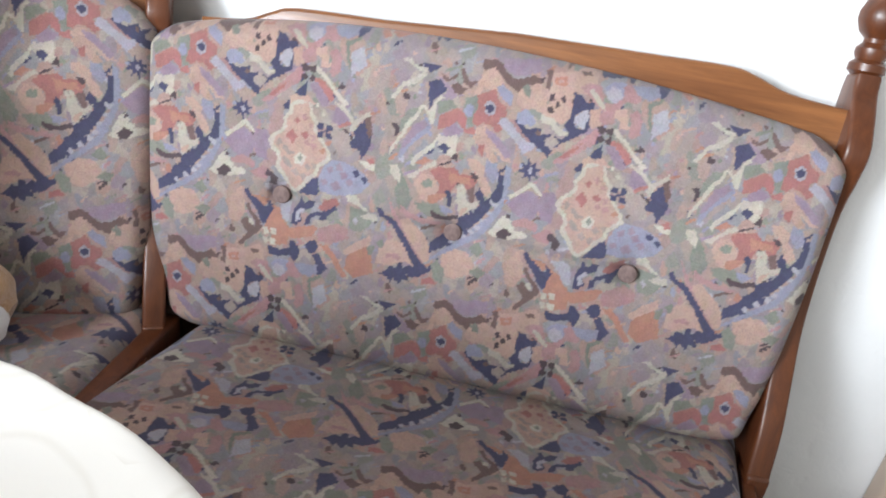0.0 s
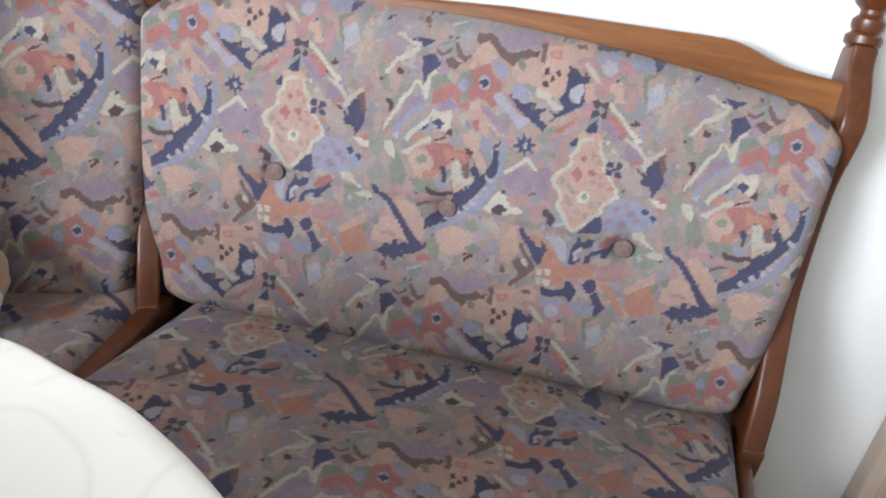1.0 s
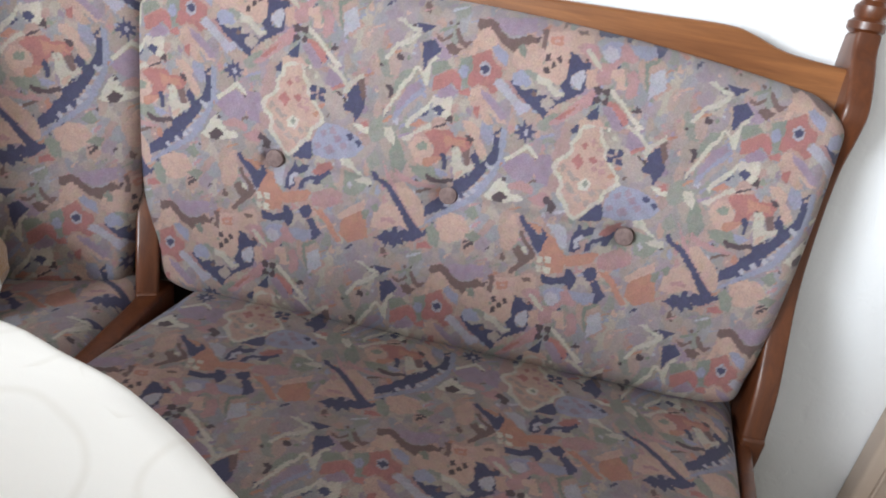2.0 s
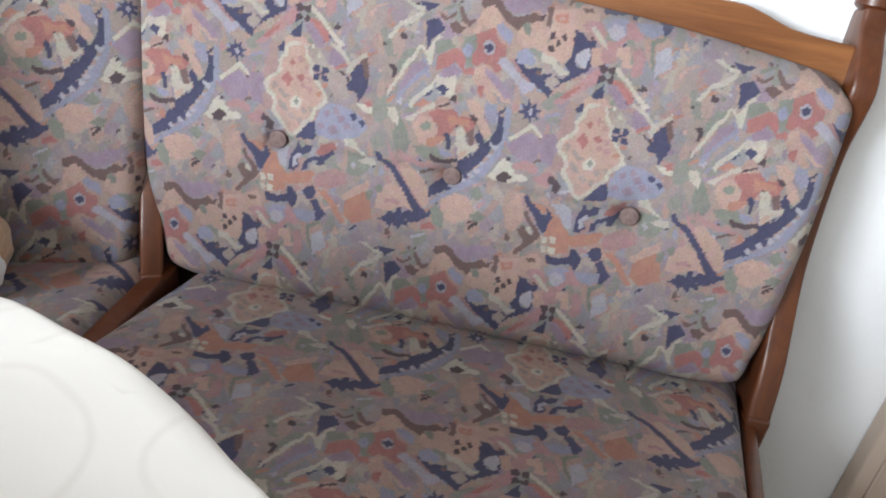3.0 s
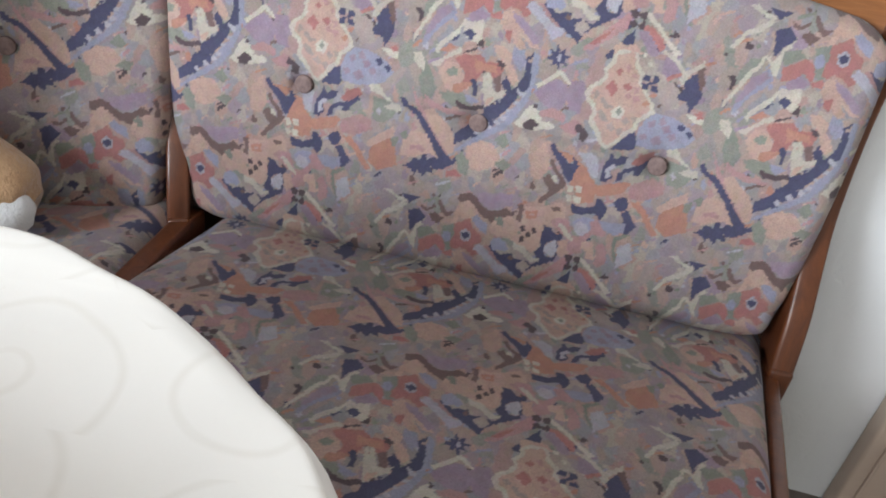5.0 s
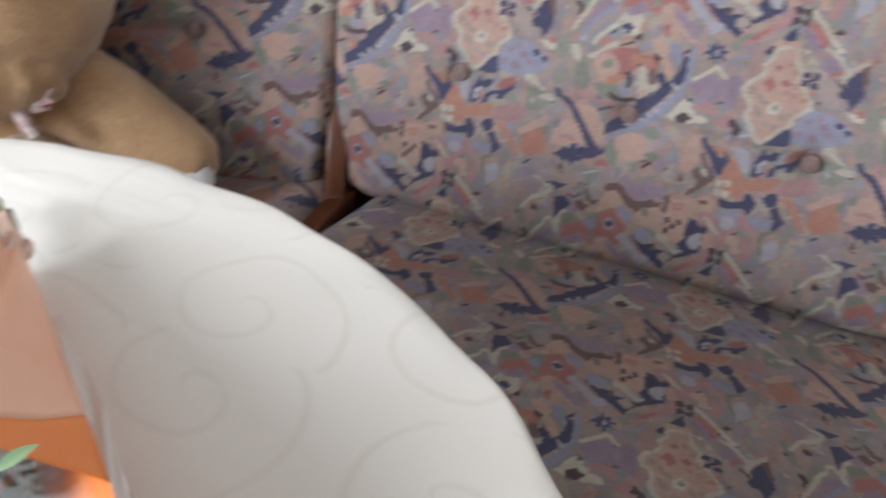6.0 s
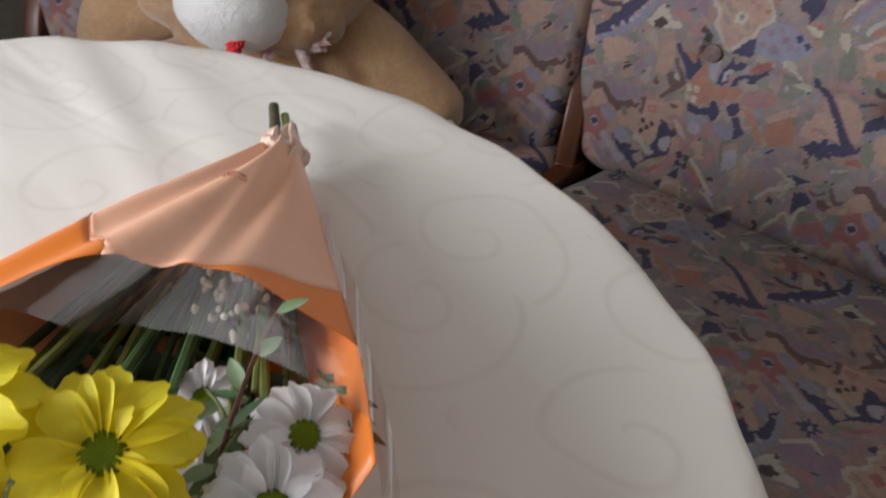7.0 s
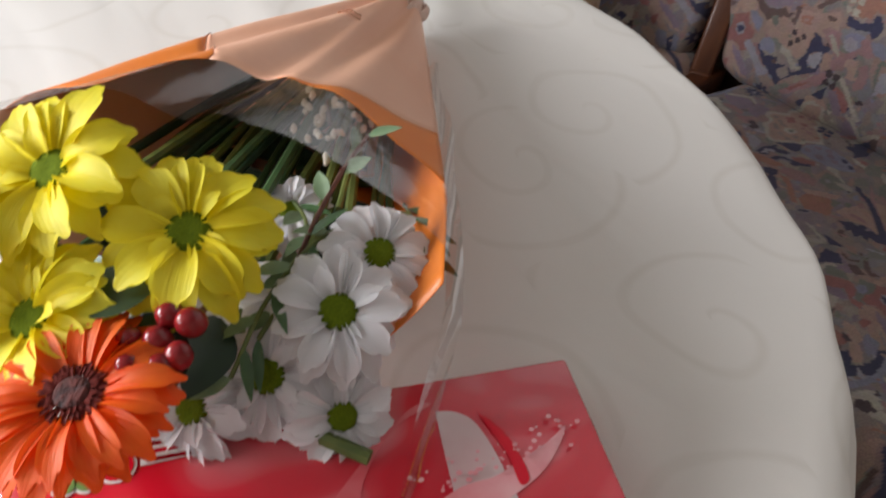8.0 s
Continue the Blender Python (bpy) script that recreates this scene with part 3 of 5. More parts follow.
dye("M", "0,307 20,311 23,286 25,264 9,266 1,281")
dye("C", "-46,292 -33,303 -19,318 -16,320 2,304 0,300 -16,312 -29,299 -43,287")
dye("P", "-34,255 -16,264 0,262 6,257 5,246 -13,251 -29,249")
dye("P", "-1,241 20,255 33,251 27,234 11,234")
dye("D", "22,240 26,251 36,246 44,238 40,226 31,229 32,238")
dye("C", "-56,246 -49,259 -41,265 -43,258 -33,257 -35,251 -26,248 -28,242 -15,244 -5,240 -9,234 -33,227 -52,225 -65,230 -59,237")
dye("D", "-53,233 -42,244 -29,237 -37,226 -48,224")
dye("C", "78,365 84,362 86,349 97,338 96,328 107,315 121,300 126,287 115,276 107,269 108,259 96,248 89,236 73,222 64,226 56,237 49,246 40,254 39,262 41,273 36,281 29,283 24,295 27,306 40,315 45,325 42,334 50,346 50,356 61,365")
dye("S", "76,363 80,359 81,346 92,335 92,325 103,312 117,297 119,289 109,280 102,271 102,261 91,252 83,238 73,229 66,232 60,243 53,252 46,261 46,274 42,284 34,289 32,297 34,304 44,311 51,323 47,332 56,344 55,355")
dye("R", "49,309 58,320 69,310 62,298")
dye("R", "58,333 64,339 69,335 65,328")
dye("P", "70,340 75,345 81,341 76,335")
dye("P", "82,331 86,335 90,331 86,327")
dye("R", "72,316 80,321 86,315 81,308")
dye("P", "89,316 95,319 98,313 92,308")
dye("P", "79,304 84,308 90,303 85,298")
dye("P", "89,303 98,306 101,300 94,295")
dye("O", "105,296 110,302 116,299 111,292")
dye("E", "35,298 41,302 46,296 40,290")
dye("E", "45,291 53,295 58,287 65,287 69,283 56,280")
dye("C", "66,279 76,288 86,282 81,268 69,269")
dye("G", "72,278 77,285 81,279 78,273")
dye("E", "48,273 53,278 60,271 67,262 58,260")
dye("E", "64,256 72,263 79,254 74,248")
dye("E", "79,253 87,258 90,251 85,245")
dye("E", "84,267 89,274 96,268 91,262")
dye("E", "96,274 102,277 105,270 100,266")
dye("N", "97,338 105,338 107,329 98,328")
dye("N", "110,337 119,338 120,330 112,329")
dye("N", "98,324 106,325 107,316 99,317")
dye("N", "111,324 119,325 122,317 112,316")
dye("C", "88,364 95,365 95,359 90,358")
dye("C", "99,353 104,354 105,348 101,348")
dye("E", "121,333 142,333 152,323 157,299 137,295 124,309")
dye("M", "119,366 130,366 145,353 141,344 129,340 118,344")
dye("C", "111,372 117,373 133,369 151,353 162,362 172,371 174,364 161,353 155,344 157,336 150,333 145,340 148,347 133,361")
dye("R", "126,339 145,350 148,346 131,335")
dye("N", "157,344 165,354 176,358 177,345 182,323 178,312 171,297 165,311 152,313 149,318 156,329 152,333")
dye("B", "165,356 174,364 181,338 177,330")
dye("D", "136,336 143,335 149,329 142,331")
dye("C", "166,296 193,294 195,284 182,286")
dye("R", "180,299 188,304 192,295 185,292")
dye("L", "110,259 117,277 129,288 147,288 164,284 181,276 191,264 180,248 158,239 134,234 115,236")
dye("N", "80,223 91,240 101,252 109,256 114,236 111,228")
dye("M", "134,280 141,285 147,276 140,271")
dye("M", "142,270 150,275 156,266 147,261")
dye("M", "121,274 130,278 132,270 124,266")
dye("N", "161,276 168,281 175,274 168,269")
dye("N", "175,269 182,274 187,268 182,262")
dye("M", "130,250 140,258 149,248 138,240")
dye("M", "152,260 161,266 166,258 159,253")
dye("M", "114,254 122,257 126,248 118,246")
dye("N", "315,206 316,220 332,233 345,243 358,258 368,274 375,267 364,249 351,230 336,220 324,205")
dye("N", "297,179 295,196 307,206 318,215 335,223 352,227 346,213 329,204 319,193")
dye("L", "298,170 320,191 340,207 359,224 376,247 381,241 366,218 342,198 322,185 303,169")
dye("W", "320,202 325,208 331,203 326,198")
dye("W", "334,214 339,219 346,213 339,208")
dye("W", "348,223 351,229 359,225 353,218")
dye("W", "355,231 358,237 367,234 361,229")

# the yarn's uneven dye: soft mottling over every figure
MOTTLE = np.random.default_rng(5).normal(0, 1, (TILE_H, TILE_W, 3)).astype(np.float32)
for shift in (1, 2):
    MOTTLE = sum(np.roll(np.roll(MOTTLE, i * shift, 0), j * shift, 1) for i in (-1, 0, 1) for j in (-1, 0, 1)) / 9
TILE = np.clip(TILE * (1 + 0.14 * MOTTLE + 0.22 * MOTTLE.mean(2, keepdims=True)), 0.005, 1)


def fabric(x, y):
    """Linear colours at places on the cloth, in metres."""
    return 0.56 * TILE[np.floor(np.mod(y, TILE_Y) / CELL).astype(int) % TILE_H, np.floor(np.mod(x, TILE_X) / CELL).astype(int) % TILE_W]


# ---- upholstered bench units ----
LEAN = 11.6     # degrees by which the backrests lean back
BACK = pose(0, 0, 0.4396, -LEAN, 0, 0)


def edge_roll(s, width):
    """0 inside, rising to 1 at the ends of 0..1, over the given share."""
    d = np.minimum(s, 1 - s) / width
    return np.where(d < 1, 1 - np.sqrt(np.clip(1 - (1 - d) ** 2, 0, 1)), 0.0)


def cushion(name, parent, place, size, thick, roll, tufts, shift, front, label):
    """A padded cushion as a fine sheet with rolled edges. place(u, v) gives the flat place of u, v in 0..1, thickness goes along front."""
    nu, nv = int(size[0] / STEP), int(size[1] / STEP)
    u, v = np.meshgrid(np.linspace(0, 1, nu + 1), np.linspace(0, 1, nv + 1))
    x, y = place(u, v)
    depth = np.maximum(edge_roll(u, roll / size[0]), edge_roll(v, roll / size[1]))
    cu, cv = edge_roll(u, roll / size[0]), edge_roll(v, roll / size[1])
    depth = np.clip(np.sqrt(cu ** 2 + cv ** 2), 0, 1) * thick * 0.55
    belly = -0.010 * np.sin(np.pi * u) * np.sin(np.pi * v)
    tuft = 0 * u
    for bx, by in tufts:
        r = np.hypot(x - bx, y - by)
        tuft += 0.018 * np.exp(-(r / 0.022) ** 2) + 0.010 * np.exp(-(r / 0.07) ** 2)
    if len(tufts) > 1:
        by = tufts[0][1]
        tuft += 0.006 * np.exp(-((y - by) / 0.010) ** 2) * (x > tufts[0][0] - 0.02) * (x < tufts[-1][0] + 0.02)
    n1 = 0.004 * np.sin(9 * x + 3 * y + shift[0] * 40) * np.sin(7 * y - 2 * x)
    wrinkle = 0.0022 * np.sin(46 * x + 17 * np.sin(5 * y)) * np.exp(-((v - 0.06) / 0.12) ** 2)
    d = depth + belly + tuft + n1 * (1 - depth / thick) + wrinkle
    a, b, c = front
    pts = np.stack([a[0] * x + b[0] * y + c[0] * d, a[1] * x + b[1] * y + c[1] * d, a[2] * x + b[2] * y + c[2] * d], -1).reshape(-1, 3)
    # the closing back, a ring pushed to the full thickness
    w = nu + 1
    idx = np.arange((nu + 1) * (nv + 1)).reshape(nv + 1, nu + 1)
    quads = np.stack([idx[:-1, :-1], idx[:-1, 1:], idx[1:, 1:], idx[1:, :-1]], -1).reshape(-1, 4)
    ring = np.concatenate([idx[0, :-1], idx[:-1, -1], idx[-1, :0:-1], idx[:0:-1, 0]])
    flat = np.stack([x.ravel(), y.ravel()], -1)[ring]
    mid = flat.mean(0)
    flat = mid + (flat - mid) * 0.985
    back = np.stack([a[k] * flat[:, 0] + b[k] * flat[:, 1] + c[k] * thick for k in range(3)], -1)
    base = len(pts)
    k = np.arange(len(ring))
    sides = np.stack([ring, base + k, base + (k + 1) % len(ring), np.roll(ring, -1)], -1)
    centre = np.array([[a[j] * mid[0] + b[j] * mid[1] + c[j] * thick for j in range(3)]])
    last = base + len(ring)
    fan = np.stack([base + k, np.full(len(ring), last), base + (k + 1) % len(ring)], -1)
    verts = np.concatenate([pts, back, centre])
    me = bpy.data.meshes.new(name)
    me.from_pydata(verts.tolist(), [], quads.tolist() + sides.tolist() + fan.tolist())
    colour = np.ones((len(verts), 4), np.float32)
    colour[:base, :3] = fabric(x + shift[0], y + shift[1]).reshape(-1, 3)
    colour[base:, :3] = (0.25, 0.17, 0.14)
    layer = me.color_attributes.new("weave", 'FLOAT_COLOR', 'POINT')
    layer.data.foreach_set("color", colour.ravel())
    me.polygons.foreach_set("use_smooth", [True] * len(me.polygons))
    me.materials.append(FABRIC)
    ob = new(name, me)
    ob.parent = parent
    return tagged(ob, label)


STEP = 0.0020


def post(parent, x, sign):
    """The curved end post of a bench with its turned finial, seen beside the backrest."""
    front = smooth_line([(-0.016, -0.055), (-0.004, 0.03), (0.022, 0.10), (0.050, 0.18), (0.058, 0.28), (0.052, 0.36), (0.030, 0.415), (0.020, 0.455), (0.040, 0.50), (0.062, 0.535), (0.068, 0.56)], 4)
    back = smooth_line([(0.118, 0.56), (0.122, 0.50), (0.120, 0.40), (0.105, 0.2), (0.085, 0.0), (0.070, -0.055)], 4)
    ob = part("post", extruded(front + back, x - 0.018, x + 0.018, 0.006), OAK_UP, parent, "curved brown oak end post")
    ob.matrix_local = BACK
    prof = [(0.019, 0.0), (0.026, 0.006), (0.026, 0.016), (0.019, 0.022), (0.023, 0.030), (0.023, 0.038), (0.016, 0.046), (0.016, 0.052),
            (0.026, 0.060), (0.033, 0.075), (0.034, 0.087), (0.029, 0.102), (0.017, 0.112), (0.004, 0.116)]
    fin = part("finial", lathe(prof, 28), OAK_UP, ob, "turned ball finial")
    fin.matrix_local = pose(x, 0.093, 0.558)
    return ob


def bench(m, x0, x1, label, tufts, shift_back, shift_seat, posts, skew=(0.09, 0.09), ends=(0.035, -0.010), reach=0.004, bottom=-0.045, rail_x=None):
    """An upholstered bench unit: backrest and seat cushions in an oak frame; x0..x1 between its posts."""
    unit = thing("upholstered_bench", m, label, "bench", "bench units along the wall")
    w = x1 - x0

    def at_back(u, v):
        left = x0 - 0.050 + 0.082 * (1 - v) ** 2.3 - 0.014 * v
        right = x1 + reach - 0.030 * (1 - v) ** 3
        top = 0.468 + 0.030 * np.sin(np.pi * np.clip(u, 0, 1)) ** 0.8 - 0.046 * (1 - u) ** 5 - 0.012 * u ** 4
        low = bottom + 0.02 * u
        lx = left + (right - left) * u
        # rounded corners
        corner = np.clip((np.abs(u - 0.5) - 0.44) / 0.06, 0, 1) ** 2
        return lx, low + (top - low) * v - 0.034 * corner * np.clip((v - 0.7) / 0.3, 0, 1) + 0.02 * corner * np.clip((0.2 - v) / 0.2, 0, 1)

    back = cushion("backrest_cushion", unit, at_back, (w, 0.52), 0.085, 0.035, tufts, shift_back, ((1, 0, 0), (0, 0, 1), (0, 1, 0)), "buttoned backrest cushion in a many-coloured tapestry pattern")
    back.matrix_local = BACK
    for bx, bz in tufts:
        b = part("button", lathe([(0.003, -0.006), (0.011, -0.004), (0.0145, 0.0), (0.013, 0.004), (0.006, 0.0075), (0.001, 0.008)], 16), BUTTON, back)
        b.matrix_local = pose(bx, 0.014, bz, 90, 0, 0)

    def at_seat(u, v):
        y = -0.53 + 0.655 * v
        left = x0 + ends[0] + 0.035 * v + skew[0] * y
        right = x1 + ends[1] - 0.012 * (1 - v) + skew[1] * y
        return left + (right - left) * u, y

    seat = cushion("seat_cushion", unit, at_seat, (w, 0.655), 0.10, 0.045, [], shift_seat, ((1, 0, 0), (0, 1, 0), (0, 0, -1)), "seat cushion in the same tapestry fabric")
    seat.matrix_local = pose(0, 0, 0.408, -3.5, 0, 0)

    top = smooth_line([(x0 + 0.01, 0.452), (x0 + 0.08, 0.462), (x0 + 0.12, 0.480), (x0 + 0.16, 0.493), (x0 + 0.30, 0.502)], 4)
    top += smooth_line([((x0 + x1) / 2, 0.521), (x1 - 0.30, 0.530), (x1 - 0.19, 0.535), (x1 - 0.15, 0.529), (x1 - 0.10, 0.514), (x1 - 0.03, 0.508), (x1 + 0.0, 0.508)], 4)
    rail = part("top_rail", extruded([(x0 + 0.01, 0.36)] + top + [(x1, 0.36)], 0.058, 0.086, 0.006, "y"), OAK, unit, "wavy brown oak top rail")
    rail.matrix_local = BACK
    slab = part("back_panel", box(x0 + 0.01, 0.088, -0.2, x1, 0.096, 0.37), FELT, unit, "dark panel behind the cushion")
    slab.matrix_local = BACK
    for x, sign in posts:
        post(unit, x, sign)
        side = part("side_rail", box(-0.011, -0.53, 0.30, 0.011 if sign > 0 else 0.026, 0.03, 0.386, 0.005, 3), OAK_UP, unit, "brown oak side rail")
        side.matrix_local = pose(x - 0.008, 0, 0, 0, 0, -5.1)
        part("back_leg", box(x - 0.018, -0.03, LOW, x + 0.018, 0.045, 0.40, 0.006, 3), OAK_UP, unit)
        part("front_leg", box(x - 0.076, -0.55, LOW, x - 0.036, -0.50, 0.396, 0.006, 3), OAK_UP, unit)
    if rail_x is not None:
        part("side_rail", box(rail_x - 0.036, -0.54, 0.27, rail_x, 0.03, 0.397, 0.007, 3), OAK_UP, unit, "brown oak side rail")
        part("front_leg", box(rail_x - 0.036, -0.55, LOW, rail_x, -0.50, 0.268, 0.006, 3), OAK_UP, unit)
    part("front_rail", box(x0 - 0.05, -0.545, 0.24, x1 - 0.05, -0.52, 0.32, 0.005), OAK, unit)
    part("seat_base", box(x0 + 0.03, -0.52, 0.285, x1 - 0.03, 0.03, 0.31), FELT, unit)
    return unit


BUTTON = plain("covered_button", (0.12, 0.078, 0.072, 1), (0.21, 0.145, 0.135, 1), 0.9, 120.0)
bench(pose(0, 0, 0), -0.585, 0.412, "oak-framed bench unit with floral tapestry upholstery along the wall", [(-0.391, 0.213), (-0.117, 0.215), (0.153, 0.212)],
      (0.0, 0.0), (0.004, 0.344), [(0.416, 1)], rail_x=-0.541)
bench(pose(-0.588, -0.008, 0, 0, 0, 25), -1.02, 0.0, "oak-framed corner bench unit with tapestry upholstery behind the teddy bear", [(-0.76, 0.213), (-0.49, 0.213), (-0.22, 0.213)],
      (-0.012, -0.032), (0.30, 0.20), [(-1.03, -1), (0.016, 1)], (0.0, 0.45), (0.0, 0.024), 0.020, -0.075)

# ---- round table ----
TC = Vector((-0.472, -1.083, 0.0))
R_TABLE = 0.5295
table = thing("round_table", pose(TC.x, TC.y, 0), "round wooden dining table under a cream tablecloth", "table")
part("tabletop", lathe([(R_TABLE - 0.04, 0.705), (R_TABLE - 0.020, 0.708), (R_TABLE - 0.016, 0.72), (R_TABLE - 0.020, 0.732), (R_TABLE - 0.03, 0.734)], 96), FELT, table)
part("column", lathe([(0.06, 0.0), (0.05, 0.15), (0.075, 0.35), (0.045, 0.55), (0.09, 0.70), (0.09, 0.706)], 28), FELT, table)
for k in range(4):
    leg = part("foot", extruded(smooth_line([(0.03, 0.18), (0.2, 0.10), (0.36, 0.03), (0.40, 0.0)], 4) + [(0.33, 0.0), (0.2, 0.045), (0.03, 0.08)], -0.025, 0.025, 0.006), FELT, table)
    leg.matrix_local = pose(0, 0, LOW, 0, 0, 45 + 90 * k)


def tablecloth():
    bm = bmesh.new()
    seg, rings = 180, []
    prof = [(r, 0.7405) for r in np.linspace(0.02, R_TABLE - 0.014, 36)]
    prof += [(R_TABLE - 0.010, 0.7404), (R_TABLE - 0.0075, 0.7395), (R_TABLE - 0.0058, 0.7372), (R_TABLE - 0.0045, 0.734), (R_TABLE + 0.002, 0.724), (R_TABLE + 0.008, 0.712)]
    prof += [(R_TABLE + 0.008 + 0.016 * k / 8, 0.715 - 0.18 * k / 8) for k in range(1, 9)]
    for r, z in prof:
        row = []
        for k in range(seg):
            a = 2 * math.pi * k / seg
            drop = max(0.0, (0.715 - z) / 0.18)
            rr = r + drop * (0.016 * math.sin(14 * a + 0.7 * math.sin(3 * a)) + 0.008 * math.sin(23 * a + 1))
            edge = min(1.0, max(0.0, (r - 0.44) / 0.06))
            rr += edge * (0.0026 * math.sin(19 * a + 2.0 * math.sin(5 * a)) + 0.0018 * math.sin(31 * a + 1.3))
            x, y = rr * math.cos(a), rr * math.sin(a)
            flat = 1.0 if r < R_TABLE - 0.012 else 0.0
            lift = flat * 0.0016 * (1 + math.sin(13 * x + 4 * y + 1.0) * math.sin(17 * y - 5 * x))
            # soft ridges of slack cloth beyond the bouquet
            q = (x + 0.12) * 0.35 + (y - 0.26)
            lift += flat * 0.004 * math.exp(-((x + 0.25) / 0.22) ** 2) * (math.exp(-(q / 0.022) ** 2) + 0.8 * math.exp(-((q - 0.085) / 0.03) ** 2))
            row.append(bm.verts.new((x, y, z + lift)))
        rings.append(row)
    c = bm.verts.new((0, 0, 0.7405))
    for k in range(seg):
        bm.faces.new((c, rings[0][k], rings[0][(k + 1) % seg]))
    for a, b in zip(rings, rings[1:]):
        for k in range(seg):
            bm.faces.new((a[k], b[k], b[(k + 1) % seg], a[(k + 1) % seg]))
    bmesh.ops.recalc_face_normals(bm, faces=bm.faces)
    ob = part("tablecloth", bm, CLOTH, None)
    ob.matrix_world = pose(TC.x, TC.y, 0)
    return tagged(ob, "cream damask tablecloth with scroll pattern on the round table", "tablecloth")


tablecloth()
TOP = 0.744

# ---- teddy bear on the bench ----
def ball(bm, centre, radii, slot=0, turn=(0, 0, 0), fuzz=0.004, segments=32):
    own = bmesh.new()
    bmesh.ops.create_uvsphere(own, u_segments=segments, v_segments=segments * 2 // 3, radius=1.0)
    for v in own.verts:
        v.co *= 1 + fuzz / max(radii) * 3 * noise.noise(v.co * 3.1 + Vector(centre) * 9)
    for f in own.faces:
        f.material_index = slot
    m = pose(*centre, *turn) @ Matrix.Diagonal((*radii, 1))
    return joined(bm, own, m)


def limb(bm, points, radii, slot=0):
    own = tube(smooth_line(points, 7), [float(r[0]) for r in smooth_line([(r,) for r in radii], 7)], 24)
    for f in own.faces:
        f.material_index = slot
    return joined(bm, own)


def teddy():
    face = Vector((0.36, -0.93, 0.0))                  # the way it looks
    side = Vector((0.93, 0.36, 0.0))
    bear = thing("teddy_bear", Matrix.Identity(4), "large tan plush teddy bear with white muzzle sitting on the bench", "teddy bear")

    def piece(name, material, shape, parent=bear, label=""):
        bm = bmesh.new()
        shape(bm)
        return part(name, bm, material, parent, label)

    centre = Vector((-1.035, -0.285, 0.735))

    def skull(bm):
        ball(bm, centre, (0.215, 0.185, 0.185), 0, (0, 0, 21))
        for s in (-1, 1):
            ball(bm, centre + side * 0.075 * s + face * 0.075 + Vector((0, 0, -0.075)), (0.10, 0.085, 0.085), 0, (0, 0, 21))

    head = piece("head", FUR, skull, bear, "tan plush head")
    muzzle = Vector((-0.968, -0.400, 0.678))
    piece("muzzle", FUR_WHITE, lambda bm: ball(bm, muzzle, (0.098, 0.085, 0.088), 0, (8, 0, 21), 0.002), head, "white plush muzzle")
    tip = muzzle + face * 0.078 + side * 0.030 + Vector((0, 0, 0.049))

    def snout(bm):
        ball(bm, tip, (0.029, 0.017, 0.021), 0, (20, 0, 21), 0.0)
        for v in bm.verts:                              # the lower side comes to a blunt point
            low = max(0.0, tip.z - v.co.z) / 0.021
            v.co.x, v.co.y = tip.x + (v.co.x - tip.x) * (1 - 0.45 * low), tip.y + (v.co.y - tip.y) * (1 - 0.15 * low)

    piece("nose", NOSE, snout, head, "black felt nose")
    piece("tongue", RED_FELT, lambda bm: ball(bm, muzzle + face * 0.070 + side * 0.032 + Vector((0, 0, -0.050)), (0.011, 0.006, 0.014), 0, (-30, 12, 21), 0.003), head, "red felt tongue")
    for s in (-1, 1):
        piece("ear", FUR, lambda bm: ball(bm, centre + side * 0.155 * s + Vector((0, 0.04, 0.165)), (0.075, 0.035, 0.075), 0, (0, 0, 21)), head)
        piece("eye", BLACK, lambda bm: ball(bm, muzzle + side * (0.080 * s + 0.012 * (s + 1)) + face * (0.050 - 0.006 * (s + 1)) + Vector((0, 0, 0.040 + 0.036 * (s + 1))), (0.017, 0.015, 0.019), 0, (0, 0, 21), 0.0), head, "shiny black eye")
    piece("body", FUR, lambda bm: ball(bm, (-1.055, -0.245, 0.535), (0.185, 0.15, 0.165), 0, (0, 0, 21)), bear, "tan plush body")
    arm = piece("arm", FUR, lambda bm: limb(bm, [(-0.99, -0.245, 0.60), (-0.90, -0.225, 0.572), (-0.815, -0.195, 0.510), (-0.745, -0.172, 0.462), (-0.718, -0.165, 0.448)], [0.06, 0.078, 0.076, 0.066, 0.035]))
    piece("paw_pad", FUR_WHITE, lambda bm: ball(bm, (-0.735, -0.200, 0.468), (0.043, 0.040, 0.040), 0, (0, 30, 20), 0.001), arm, "white paw pad")
    piece("arm", FUR, lambda bm: limb(bm, [(-1.16, -0.30, 0.60), (-1.26, -0.34, 0.57), (-1.33, -0.37, 0.50), (-1.38, -0.39, 0.46)], [0.06, 0.085, 0.08, 0.05]))
    for s in (-1, 1):
        base = Vector((-1.05, -0.27, 0.475)) + side * 0.10 * s
        leg = piece("leg", FUR, lambda bm: limb(bm, [base, base + face * 0.12 + side * 0.02 * s, base + face * 0.22 + side * 0.05 * s, base + face * 0.26 + side * 0.05 * s], [0.06, 0.078, 0.076, 0.05]))
        piece("sole", FUR_WHITE, lambda bm: ball(bm, base + face * 0.27 + side * 0.05 * s + Vector((0, 0, 0.012)), (0.075, 0.03, 0.085), 0, (0, 0, 21)), leg, "white foot sole")
    knot = Vector((-0.898, -0.356, 0.621))
    bow = piece("bow", RIBBON, lambda bm: ball(bm, knot, (0.011, 0.010, 0.012), 0, (0, 0, 21), 0.003, 14), bear, "dark red and white ribbon bow")
